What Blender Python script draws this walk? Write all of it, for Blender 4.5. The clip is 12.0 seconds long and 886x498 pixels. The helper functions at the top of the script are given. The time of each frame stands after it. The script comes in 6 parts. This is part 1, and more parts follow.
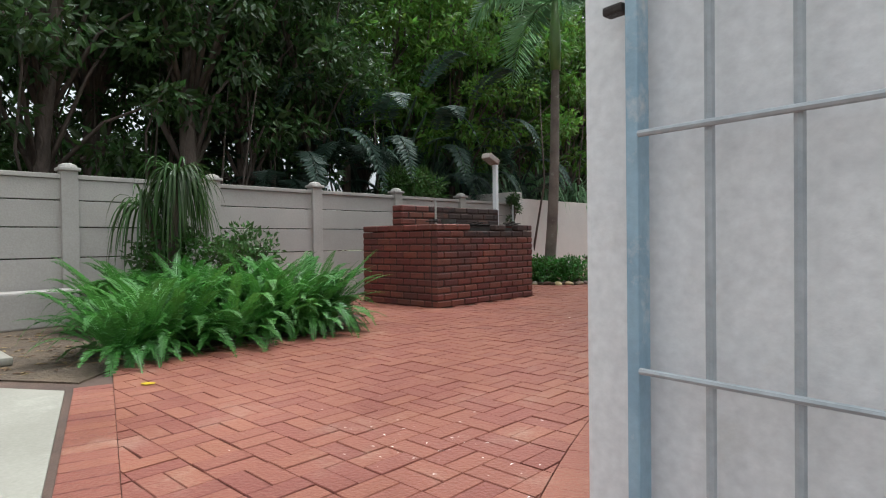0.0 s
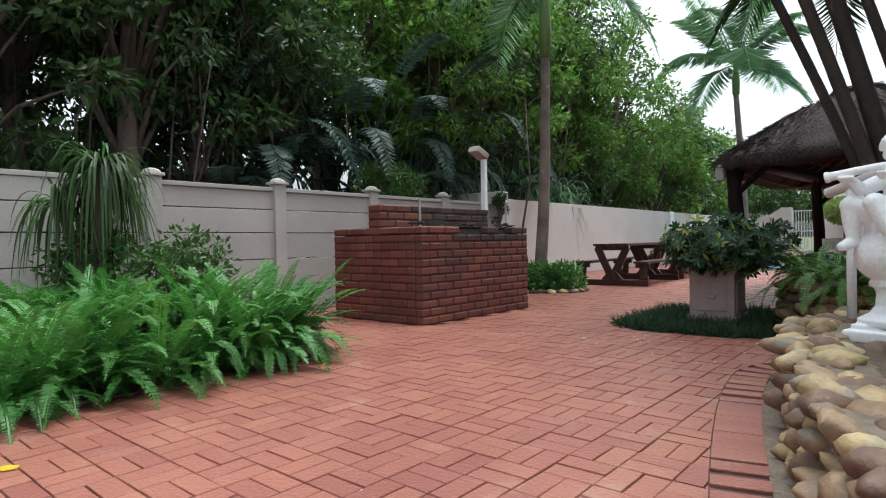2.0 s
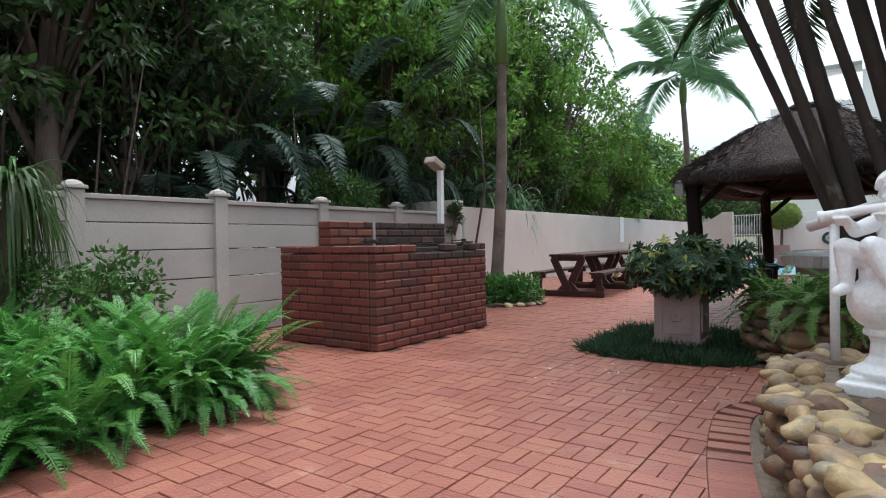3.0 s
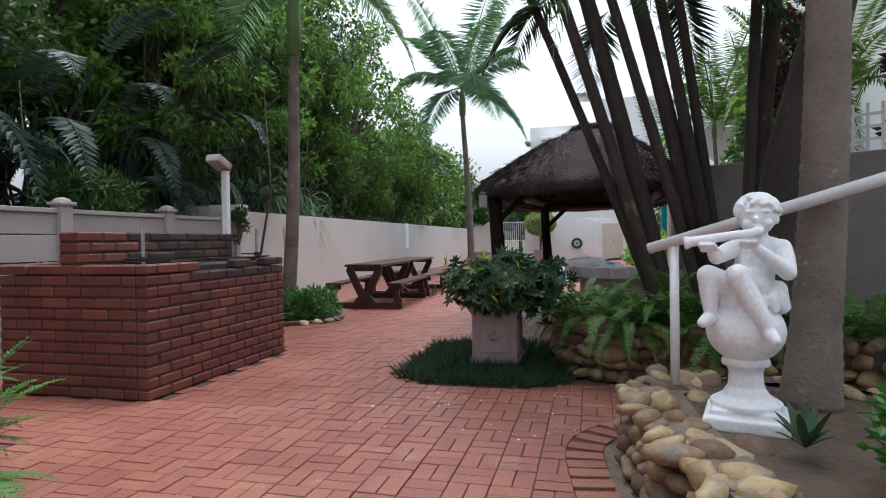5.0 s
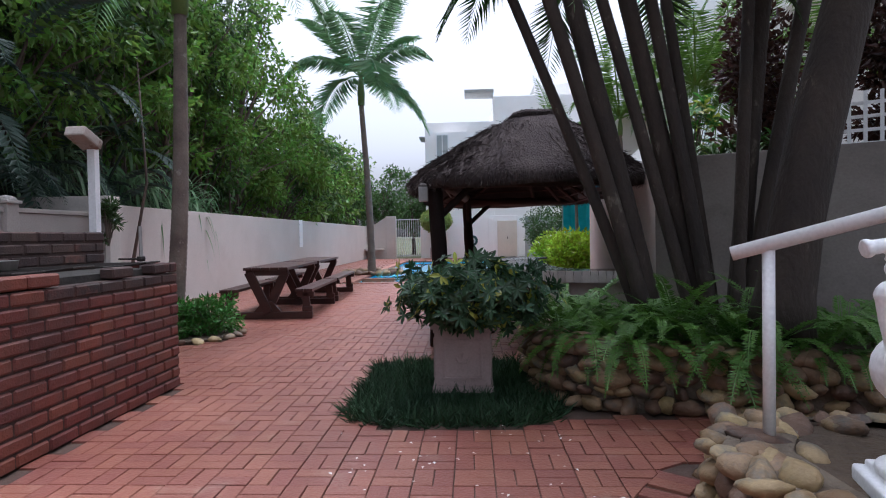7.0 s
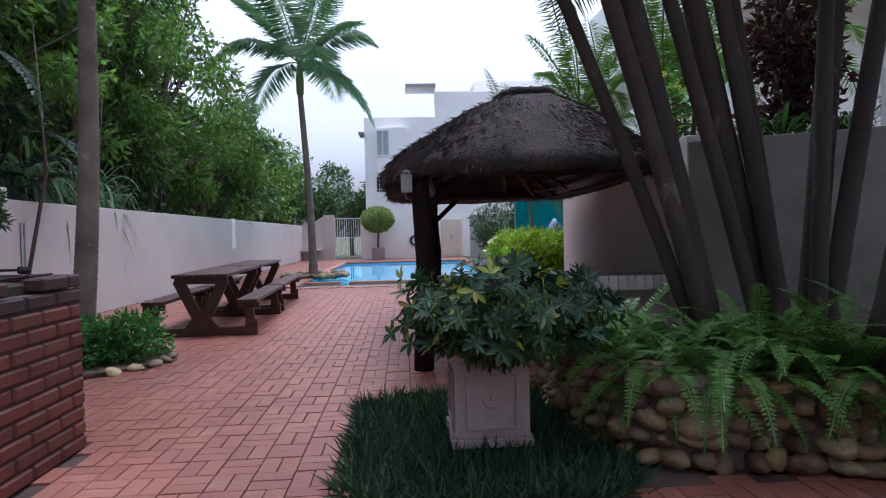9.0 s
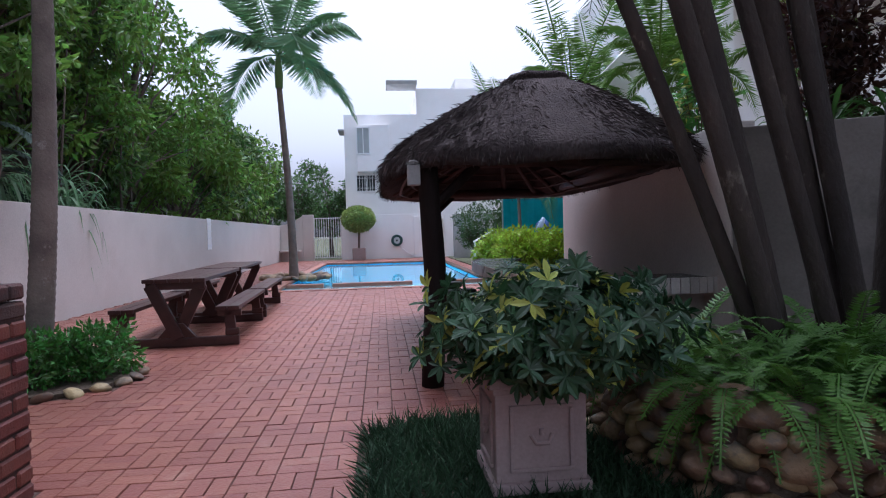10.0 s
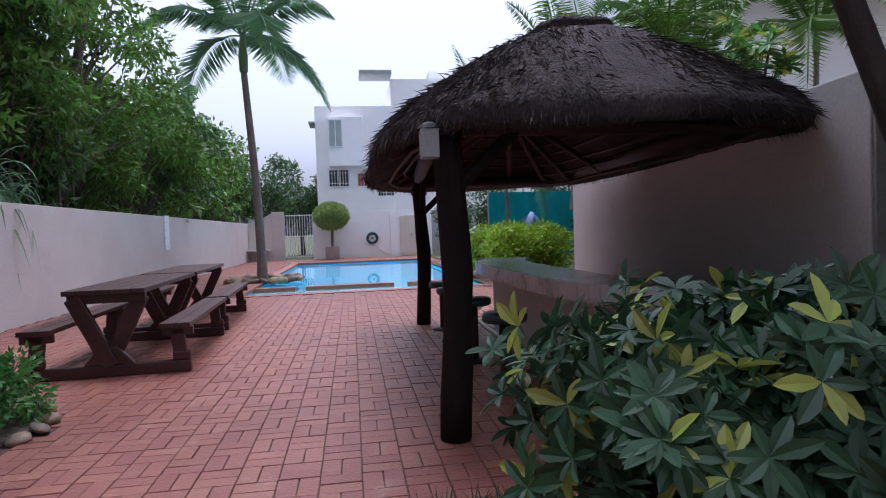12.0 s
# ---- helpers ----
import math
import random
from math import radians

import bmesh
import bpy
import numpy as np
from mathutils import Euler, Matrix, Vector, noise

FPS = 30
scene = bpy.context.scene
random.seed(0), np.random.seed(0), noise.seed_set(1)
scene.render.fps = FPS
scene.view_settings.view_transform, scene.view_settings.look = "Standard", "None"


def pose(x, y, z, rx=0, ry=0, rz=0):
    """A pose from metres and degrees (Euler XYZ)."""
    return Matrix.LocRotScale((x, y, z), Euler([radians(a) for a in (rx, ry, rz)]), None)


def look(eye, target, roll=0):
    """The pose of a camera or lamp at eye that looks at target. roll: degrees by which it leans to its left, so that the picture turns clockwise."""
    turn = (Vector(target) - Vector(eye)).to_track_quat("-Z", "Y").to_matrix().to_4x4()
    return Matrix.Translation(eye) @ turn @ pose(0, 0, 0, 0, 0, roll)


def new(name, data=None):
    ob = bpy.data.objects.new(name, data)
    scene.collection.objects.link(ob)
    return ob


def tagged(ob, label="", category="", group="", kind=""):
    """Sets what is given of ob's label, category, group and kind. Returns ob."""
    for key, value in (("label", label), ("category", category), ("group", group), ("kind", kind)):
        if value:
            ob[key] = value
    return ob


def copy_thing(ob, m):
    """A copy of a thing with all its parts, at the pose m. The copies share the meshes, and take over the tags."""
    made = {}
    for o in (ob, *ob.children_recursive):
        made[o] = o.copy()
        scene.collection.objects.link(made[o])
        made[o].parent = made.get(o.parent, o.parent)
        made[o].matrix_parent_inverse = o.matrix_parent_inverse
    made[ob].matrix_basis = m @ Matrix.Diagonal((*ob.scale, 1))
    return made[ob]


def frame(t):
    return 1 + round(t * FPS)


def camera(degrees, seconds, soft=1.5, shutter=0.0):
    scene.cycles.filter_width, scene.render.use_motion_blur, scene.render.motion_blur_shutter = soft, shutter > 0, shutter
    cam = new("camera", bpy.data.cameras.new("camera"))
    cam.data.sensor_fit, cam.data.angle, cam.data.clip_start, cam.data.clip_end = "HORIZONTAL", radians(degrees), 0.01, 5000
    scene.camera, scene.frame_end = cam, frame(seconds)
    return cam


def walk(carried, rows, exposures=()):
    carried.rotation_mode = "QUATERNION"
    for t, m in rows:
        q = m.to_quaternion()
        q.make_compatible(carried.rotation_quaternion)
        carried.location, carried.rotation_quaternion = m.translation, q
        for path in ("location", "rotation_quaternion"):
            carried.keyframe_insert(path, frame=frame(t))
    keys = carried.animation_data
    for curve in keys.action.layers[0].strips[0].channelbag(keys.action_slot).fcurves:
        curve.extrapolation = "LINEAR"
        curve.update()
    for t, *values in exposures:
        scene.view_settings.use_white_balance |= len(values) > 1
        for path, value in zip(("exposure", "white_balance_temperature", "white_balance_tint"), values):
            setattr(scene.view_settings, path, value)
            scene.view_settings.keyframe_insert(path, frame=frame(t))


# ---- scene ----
cam = camera(74.0, 12.0, soft=1.1)
PATH = [
    (0, (0.265, 0.396, 0.856), (-1.103, 1.855, 0.827), -0.7),
    (0.5, (0.071, 0.601, 0.808), (-1.301, 2.057, 0.789), -0.9),
    (1, (-0.142, 0.768, 0.822), (-1.502, 2.233, 0.797), -1.0),
    (1.5, (-0.357, 0.906, 0.862), (-1.693, 2.395, 0.839), -1.0),
    (2, (-0.618, 1.118, 0.884), (-1.915, 2.641, 0.863), -1.0),
    (2.5, (-0.768, 1.262, 1.052), (-2.02, 2.82, 1.025), -0.9),
    (3, (-0.914, 1.378, 1.106), (-2.077, 3.005, 1.078), -0.9),
    (3.5, (-1.042, 1.465, 1.217), (-2.033, 3.202, 1.183), -0.8),
    (3.7, (-1.062, 1.471, 1.191), (-1.986, 3.244, 1.168), -0.7),
    (5.5, (-1.748, 2.16, 1.238), (-2.112, 4.126, 1.197), -0.9),
    (6, (-1.947, 2.428, 1.251), (-2.236, 4.407, 1.208), -0.9),
    (6.5, (-2.136, 2.67, 1.261), (-2.344, 4.658, 1.215), -1.1),
    (7, (-2.328, 2.903, 1.257), (-2.425, 4.9, 1.212), -1.0),
    (7.2, (-2.354, 3.042, 1.256), (-2.442, 5.039, 1.213), -1.2),
    (9, (-2.886, 4.122, 1.261), (-2.754, 6.118, 1.21), -1.3),
    (9.5, (-3.006, 4.442, 1.258), (-2.848, 6.435, 1.207), -1.3),
    (10, (-3.12, 4.768, 1.257), (-2.911, 6.757, 1.204), -1.5),
    (10.5, (-3.174, 5.112, 1.267), (-2.939, 7.098, 1.211), -1.5),
    (11, (-3.244, 5.451, 1.262), (-2.988, 7.433, 1.203), -1.6),
    (11.5, (-3.292, 5.774, 1.254), (-3.006, 7.752, 1.191), -1.7),
    (12, (-3.291, 6.169, 1.244), (-2.987, 8.144, 1.179), -2.0),
]
EXPOSURES = [(0.0, 0.93, 6000, 4), (2.5, 1.10, 5900, 6), (5.5, 0.88, 5800, 13), (9.5, 0.78, 5330, 20), (12.0, 0.70, 5350, 22)]
walk(cam, [(t, look(eye, target, roll)) for t, eye, target, roll in PATH], EXPOSURES)

# ---- daylight ----
world = bpy.data.worlds.new("sky")
scene.world = world
world.use_nodes = True
wn = world.node_tree.nodes
sky = wn.new("ShaderNodeTexSky")
sky.sky_type = "NISHITA"
sky.sun_disc = False
sky.sun_elevation = radians(78)
sky.sun_rotation = radians(14)
sky.dust_density = 6.0
sky.air_density = 1.0
sky.ozone_density = 0.6
hazy = wn.new("ShaderNodeHueSaturation")
hazy.inputs["Saturation"].default_value = 0.12
world.node_tree.links.new(sky.outputs[0], hazy.inputs["Color"])
world.node_tree.links.new(hazy.outputs[0], wn["Background"].inputs["Color"])
wn["Background"].inputs["Strength"].default_value = 0.15
sun_data = bpy.data.lights.new("sun", "SUN")
sun_data.energy = 0.9
sun_data.angle = radians(30)
sun_data.color = (1.0, 0.96, 0.9)
sun = new("sun", sun_data)
sun.matrix_world = look((1.5, 12.0, 29.3), (0, 6, 0))


# ---- materials ----
def mat(name, a, b, scale=3.0, rough=0.75, bump=0.25, fine=70.0, metal=0.0, island=0.0, piece=0.0, through_light=0.0, spots=None, dist=0.01, coat=0.0, stretch=(1, 1, 1)):
    """Two tones by a broad noise, fine grain in tone and relief; island / piece: tone spread between joined or single pieces."""
    m = bpy.data.materials.new(name)
    m.use_nodes = True
    n, l = m.node_tree.nodes, m.node_tree.links
    bsdf = n["Principled BSDF"]
    geo = n.new("ShaderNodeNewGeometry")
    mp = n.new("ShaderNodeMapping")
    mp.inputs["Scale"].default_value = stretch
    l.new(geo.outputs["Position"], mp.inputs["Vector"])
    big = n.new("ShaderNodeTexNoise")
    big.inputs["Scale"].default_value, big.inputs["Detail"].default_value, big.inputs["Roughness"].default_value = scale, 5, 0.62
    small = n.new("ShaderNodeTexNoise")
    small.inputs["Scale"].default_value, small.inputs["Detail"].default_value = fine, 4
    for t in (big, small):
        l.new(mp.outputs[0], t.inputs["Vector"])
    ramp = n.new("ShaderNodeMapRange")
    ramp.inputs["From Min"].default_value, ramp.inputs["From Max"].default_value = 0.32, 0.68
    l.new(big.outputs["Fac"], ramp.inputs["Value"])
    mix = n.new("ShaderNodeMix")
    mix.data_type = "RGBA"
    mix.inputs["A"].default_value, mix.inputs["B"].default_value = (*a, 1), (*b, 1)
    l.new(ramp.outputs[0], mix.inputs["Factor"])
    last = mix.outputs["Result"]
    if spots:
        colour, size, low, high = spots
        sp = n.new("ShaderNodeTexNoise")
        sp.inputs["Scale"].default_value, sp.inputs["Detail"].default_value, sp.inputs["Roughness"].default_value = size, 6, 0.7
        l.new(mp.outputs[0], sp.inputs["Vector"])
        r2 = n.new("ShaderNodeMapRange")
        r2.inputs["From Min"].default_value, r2.inputs["From Max"].default_value = low, high
        l.new(sp.outputs["Fac"], r2.inputs["Value"])
        mx = n.new("ShaderNodeMix")
        mx.data_type = "RGBA"
        l.new(r2.outputs[0], mx.inputs["Factor"])
        l.new(last, mx.inputs["A"])
        mx.inputs["B"].default_value = (*colour, 1)
        last = mx.outputs["Result"]
    hsv = n.new("ShaderNodeHueSaturation")
    l.new(last, hsv.inputs["Color"])
    val = n.new("ShaderNodeMapRange")
    val.inputs["To Min"].default_value, val.inputs["To Max"].default_value = 0.82, 1.18
    l.new(small.outputs["Fac"], val.inputs["Value"])
    tone = val.outputs[0]
    for spread, kind in ((island, "geo"), (piece, "obj")):
        if spread:
            src = geo.outputs["Random Per Island"] if kind == "geo" else n.new("ShaderNodeObjectInfo").outputs["Random"]
            r3 = n.new("ShaderNodeMapRange")
            r3.inputs["To Min"].default_value, r3.inputs["To Max"].default_value = 1 - spread, 1 + spread
            l.new(src, r3.inputs["Value"])
            mul = n.new("ShaderNodeMath")
            mul.operation = "MULTIPLY"
            l.new(tone, mul.inputs[0])
            l.new(r3.outputs[0], mul.inputs[1])
            tone = mul.outputs[0]
            hue = n.new("ShaderNodeMapRange")
            hue.inputs["To Min"].default_value, hue.inputs["To Max"].default_value = 0.5 - spread * 0.05, 0.5 + spread * 0.05
            l.new(src, hue.inputs["Value"])
            l.new(hue.outputs[0], hsv.inputs["Hue"])
    l.new(tone, hsv.inputs["Value"])
    l.new(hsv.outputs[0], bsdf.inputs["Base Color"])
    bsdf.inputs["Metallic"].default_value = metal
    bsdf.inputs["Coat Weight"].default_value = coat
    rr = n.new("ShaderNodeMapRange")
    rr.inputs["To Min"].default_value, rr.inputs["To Max"].default_value = max(0.02, rough - 0.12), min(1, rough + 0.12)
    l.new(big.outputs["Fac"], rr.inputs["Value"])
    l.new(rr.outputs[0], bsdf.inputs["Roughness"])
    if bump:
        bp = n.new("ShaderNodeBump")
        bp.inputs["Strength"].default_value, bp.inputs["Distance"].default_value = bump, dist
        l.new(small.outputs["Fac"], bp.inputs["Height"])
        l.new(bp.outputs[0], bsdf.inputs["Normal"])
    if through_light:
        tr = n.new("ShaderNodeBsdfTranslucent")
        l.new(hsv.outputs[0], tr.inputs["Color"])
        ms = n.new("ShaderNodeMixShader")
        ms.inputs[0].default_value = through_light
        l.new(bsdf.outputs[0], ms.inputs[1])
        l.new(tr.outputs[0], ms.inputs[2])
        l.new(ms.outputs[0], n["Material Output"].inputs["Surface"])
    return m


PAVER = mat("paver_clay", (0.200, 0.069, 0.048), (0.275, 0.104, 0.075), 0.9, 0.42, 0.8, 55, island=0.13, dist=0.007, spots=((0.33, 0.185, 0.14), 3.4, 0.56, 0.74))
PAVER_PIECE = mat("paver_clay_single", (0.200, 0.069, 0.048), (0.275, 0.104, 0.075), 0.9, 0.42, 0.8, 55, piece=0.13, dist=0.007, spots=((0.33, 0.185, 0.14), 3.4, 0.56, 0.74))
JOINT = mat("joint_sand", (0.05, 0.032, 0.025), (0.12, 0.075, 0.056), 3, 0.95, 0.6, 60)
BRICK = mat("braai_brick", (0.118, 0.030, 0.022), (0.19, 0.048, 0.031), 2.2, 0.62, 0.7, 80, piece=0.16, dist=0.006, spots=((0.075, 0.034, 0.027), 1.2, 0.45, 0.75))
BRICK_SOOT = mat("sooty_brick", (0.030, 0.020, 0.018), (0.070, 0.036, 0.029), 3.0, 0.8, 0.7, 70, piece=0.25, dist=0.006, spots=((0.13, 0.045, 0.032), 2.5, 0.55, 0.7))
MORTAR = mat("dark_mortar", (0.035, 0.021, 0.018), (0.075, 0.042, 0.034), 6, 0.95, 0.5, 60)
WALL = mat("painted_plaster", (0.541, 0.492, 0.451), (0.607, 0.558, 0.517), 0.8, 0.85, 0.25, 45, dist=0.006, spots=((0.52, 0.46, 0.41), 1.1, 0.58, 0.8))
# darker, blotched grey-brown plaster, used on the east retaining wall alone
WALL_DARK = mat("weathered_plaster", (0.20, 0.175, 0.16), (0.29, 0.255, 0.235), 1.1, 0.9, 0.35, 45, dist=0.006, spots=((0.15, 0.13, 0.115), 1.6, 0.52, 0.75))
WALL_WHITE = mat("white_paint", (0.84, 0.83, 0.81), (0.89, 0.88, 0.87), 1.2, 0.8, 0.15, 60, dist=0.003)
JAMB_PAINT = mat("jamb_paint", (0.74, 0.74, 0.75), (0.80, 0.80, 0.80), 2, 0.75, 0.25, 50, dist=0.004, spots=((0.72, 0.71, 0.7), 5, 0.6, 0.75))
PANEL = mat("precast_concrete", (0.335, 0.310, 0.285), (0.410, 0.378, 0.350), 0.9, 0.85, 0.35, 55, piece=0.05, dist=0.005, spots=((0.40, 0.36, 0.32), 2.1, 0.57, 0.78))
SOIL = mat("soil", (0.06, 0.042, 0.03), (0.12, 0.085, 0.055), 3, 0.95, 0.9, 25, dist=0.03)
LAWN = mat("rough_ground", (0.05, 0.07, 0.025), (0.09, 0.085, 0.04), 0.6, 0.95, 0.8, 20, dist=0.03)
CONCRETE = mat("concrete_slab", (0.22, 0.205, 0.17), (0.29, 0.272, 0.23), 1.4, 0.85, 0.4, 50, dist=0.005, spots=((0.34, 0.32, 0.27), 3, 0.56, 0.75))
STONE = mat("river_stone", (0.150, 0.088, 0.042), (0.30, 0.205, 0.12), 4, 0.62, 0.7, 32, piece=0.55, dist=0.012, spots=((0.13, 0.115, 0.095), 6, 0.5, 0.66))
CEMENT = mat("stone_bedding", (0.11, 0.085, 0.062), (0.19, 0.15, 0.11), 6, 0.9, 0.8, 40, dist=0.02)
THATCH = mat("thatch", (0.040, 0.031, 0.031), (0.092, 0.074, 0.071), 2.2, 0.9, 1.0, 45, dist=0.05, stretch=(1, 1, 0.35), spots=((0.085, 0.07, 0.068), 1.0, 0.58, 0.78))
STRAW = mat("thatch_straw", (0.045, 0.035, 0.033), (0.13, 0.105, 0.10), 2.0, 1.0, 0.0, island=0.6)
POLE = mat("dark_pole", (0.014, 0.01, 0.009), (0.028, 0.02, 0.018), 4, 0.75, 0.7, 40, dist=0.01, stretch=(1, 1, 0.2))
RAFTER = mat("rafter_wood", (0.03, 0.011, 0.008), (0.052, 0.018, 0.012), 4, 0.65, 0.4, 40)
TABLEWOOD = mat("stained_timber", (0.034, 0.012, 0.010), (0.066, 0.022, 0.017), 5, 0.42, 0.35, 70, piece=0.15, dist=0.003)
BARK = mat("tree_bark", (0.075, 0.055, 0.045), (0.14, 0.105, 0.085), 4, 0.9, 0.9, 28, dist=0.03, stretch=(1, 1, 0.4))
PALMBARK = mat("palm_bark", (0.13, 0.10, 0.085), (0.22, 0.18, 0.15), 3, 0.85, 0.7, 40, dist=0.012, spots=((0.34, 0.32, 0.28), 5, 0.6, 0.72))
DARKBARK = mat("clump_palm_stem", (0.026, 0.019, 0.016), (0.060, 0.044, 0.035), 3, 0.85, 0.8, 30, dist=0.02, stretch=(1, 1, 0.5), spots=((0.16, 0.14, 0.11), 6, 0.62, 0.72))
STATUE = mat("white_cast_stone", (0.78, 0.79, 0.81), (0.85, 0.86, 0.88), 6, 0.62, 0.08, 60, dist=0.003)
POTMAT = mat("lilac_cast_stone", (0.30, 0.225, 0.215), (0.37, 0.285, 0.27), 5, 0.8, 0.35, 60, dist=0.004)
PAINTED_STEEL = mat("white_steel", (0.76, 0.77, 0.78), (0.82, 0.82, 0.83), 5, 0.4, 0.05, 60)
GATE_BLUE = mat("blue_gate_steel", (0.26, 0.38, 0.48), (0.34, 0.47, 0.56), 6, 0.5, 0.2, 50, spots=((0.62, 0.63, 0.63), 9, 0.55, 0.7))
GATE_GREY = mat("grey_gate_steel", (0.33, 0.36, 0.38), (0.45, 0.47, 0.49), 8, 0.5, 0.2, 60)
IRON = mat("sooty_iron", (0.025, 0.022, 0.02), (0.06, 0.05, 0.045), 9, 0.55, 0.4, 80, metal=0.7)
GALV = mat("dull_steel", (0.35, 0.34, 0.33), (0.5, 0.49, 0.47), 9, 0.4, 0.2, 60, metal=0.9)
TEAL = mat("teal_shade_net", (0.02, 0.36, 0.39), (0.05, 0.48, 0.52), 2, 0.8, 0.2, 60, through_light=0.45)
BLUECLOTH = mat("blue_cover", (0.02, 0.08, 0.25), (0.04, 0.12, 0.34), 4, 0.8, 0.2, 40)
LIGHTCLOTH = mat("pale_blue_cover", (0.35, 0.45, 0.62), (0.42, 0.52, 0.7), 4, 0.8, 0.2, 40)
WATERTILE = mat("pool_plaster", (0.06, 0.55, 0.80), (0.12, 0.64, 0.86), 0.8, 0.5, 0.1, 40)
TILE = mat("counter_tile", (0.52, 0.48, 0.45), (0.62, 0.58, 0.54), 4, 0.3, 0.1, 60, piece=0.12)
TILETOP = mat("counter_top_tile", (0.10, 0.115, 0.10), (0.16, 0.17, 0.15), 4, 0.22, 0.1, 60, piece=0.12)
GREENSEAT = mat("green_seat", (0.012, 0.035, 0.03), (0.02, 0.05, 0.045), 5, 0.45, 0.1, 60)
GLASSY = mat("dark_window_glass", (0.03, 0.035, 0.04), (0.05, 0.06, 0.065), 1, 0.12, 0.0)
PALEGLASS = mat("pale_window_glass", (0.30, 0.33, 0.33), (0.42, 0.45, 0.44), 1, 0.15, 0.0)
REDCURTAIN = mat("red_curtain", (0.42, 0.05, 0.03), (0.52, 0.08, 0.04), 6, 0.8, 0.2, 40)
DOORPAINT = mat("beige_door", (0.62, 0.55, 0.46), (0.68, 0.61, 0.52), 2, 0.6, 0.1, 60)
ROOFGREY = mat("grey_eave", (0.30, 0.30, 0.29), (0.38, 0.38, 0.36), 2, 0.8, 0.2, 40)


def leafmat(name, a, b, rough=0.45, spread=0.4, tl=0.3):
    return mat(name, a, b, 1.3, rough, 0.0, 30, island=spread, through_light=tl)


L_DARK = leafmat("leaf_deep_green", (0.033, 0.072, 0.021), (0.066, 0.120, 0.030), tl=0.45)
L_MID = leafmat("leaf_mid_green", (0.045, 0.105, 0.022), (0.075, 0.15, 0.03))
L_LIVELY = leafmat("leaf_lively_green", (0.085, 0.185, 0.028), (0.15, 0.27, 0.042), tl=0.5)
L_BRIGHT = leafmat("leaf_fresh_green", (0.10, 0.20, 0.025), (0.15, 0.26, 0.035))
L_LIME = leafmat("leaf_lime", (0.25, 0.38, 0.015), (0.34, 0.46, 0.03))
L_FERN = leafmat("fern_green", (0.045, 0.158, 0.025), (0.086, 0.225, 0.036))
L_FERN_DARK = leafmat("fern_shade_green", (0.060, 0.150, 0.020), (0.105, 0.215, 0.033))
L_PALM = leafmat("palm_green", (0.15, 0.27, 0.14), (0.25, 0.38, 0.20), 0.33, tl=0.6)
L_BLUE = leafmat("strelitzia_green", (0.024, 0.054, 0.036), (0.046, 0.084, 0.056), 0.5, 0.35)
L_VARI = leafmat("variegated_yellow", (0.26, 0.30, 0.036), (0.36, 0.38, 0.07), 0.4, 0.35)
L_GLOSS = leafmat("umbrella_leaf", (0.016, 0.052, 0.020), (0.034, 0.084, 0.030), 0.5, 0.35, 0.2)
L_GRASS = leafmat("mondo_grass", (0.020, 0.054, 0.023), (0.038, 0.086, 0.032), 0.75, 0.35, 0.2)
L_RED = leafmat("dark_red_leaf", (0.05, 0.02, 0.016), (0.08, 0.03, 0.02), 0.4, 0.4)
for dull in (THATCH, STRAW, POLE):
    dull.node_tree.nodes["Principled BSDF"].inputs["Specular IOR Level"].default_value = 0.08
L_DRY = leafmat("dry_leaf", (0.16, 0.10, 0.05), (0.24, 0.16, 0.08), 0.7, 0.4, 0.2)
L_YELLOW = leafmat("fallen_yellow_leaf", (0.6, 0.42, 0.02), (0.68, 0.5, 0.04), 0.5, 0.1)


# ---- mesh helpers ----
def mesh_of(name, bm, material, smooth=False):
    me = bpy.data.meshes.new(name)
    bm.normal_update()
    bm.to_mesh(me)
    bm.free()
    me.materials.append(material)
    if smooth:
        me.shade_smooth()
    return me


def thing(name, at, label, category, group="", kind="", turn=0.0):
    ob = new(name)
    ob.matrix_world = pose(*at, 0, 0, turn)
    return tagged(ob, label, category, group, kind)


def part(name, bm, material, parent=None, label="", smooth=False):
    ob = new(name, mesh_of(name, bm, material, smooth))
    if parent:
        ob.parent = parent
    return tagged(ob, label)


def solid(name, bm, material, label, category, group="", kind="", smooth=False, at=(0, 0, 0), turn=0.0):
    ob = new(name, mesh_of(name, bm, material, smooth))
    ob.matrix_world = pose(*at, 0, 0, turn)
    return tagged(ob, label, category, group, kind)


def box(bm, lo, hi, bevel=0.0, turn=None):
    """A box from corner lo to corner hi, edges rounded by bevel, turned by a matrix."""
    c = [(a + b) / 2 for a, b in zip(lo, hi)]
    s = [abs(b - a) for a, b in zip(lo, hi)]
    r = bmesh.ops.create_cube(bm, size=1.0, matrix=(turn or Matrix()) @ Matrix.Translation(c) @ Matrix.Diagonal((*s, 1)))
    if bevel:
        es = list({e for v in r["verts"] for e in v.link_edges})
        bmesh.ops.bevel(bm, geom=es, offset=bevel, segments=2, affect="EDGES", profile=0.6)
    return bm


def one_box(lo, hi, bevel=0.0, turn=None):
    return box(bmesh.new(), lo, hi, bevel, turn)


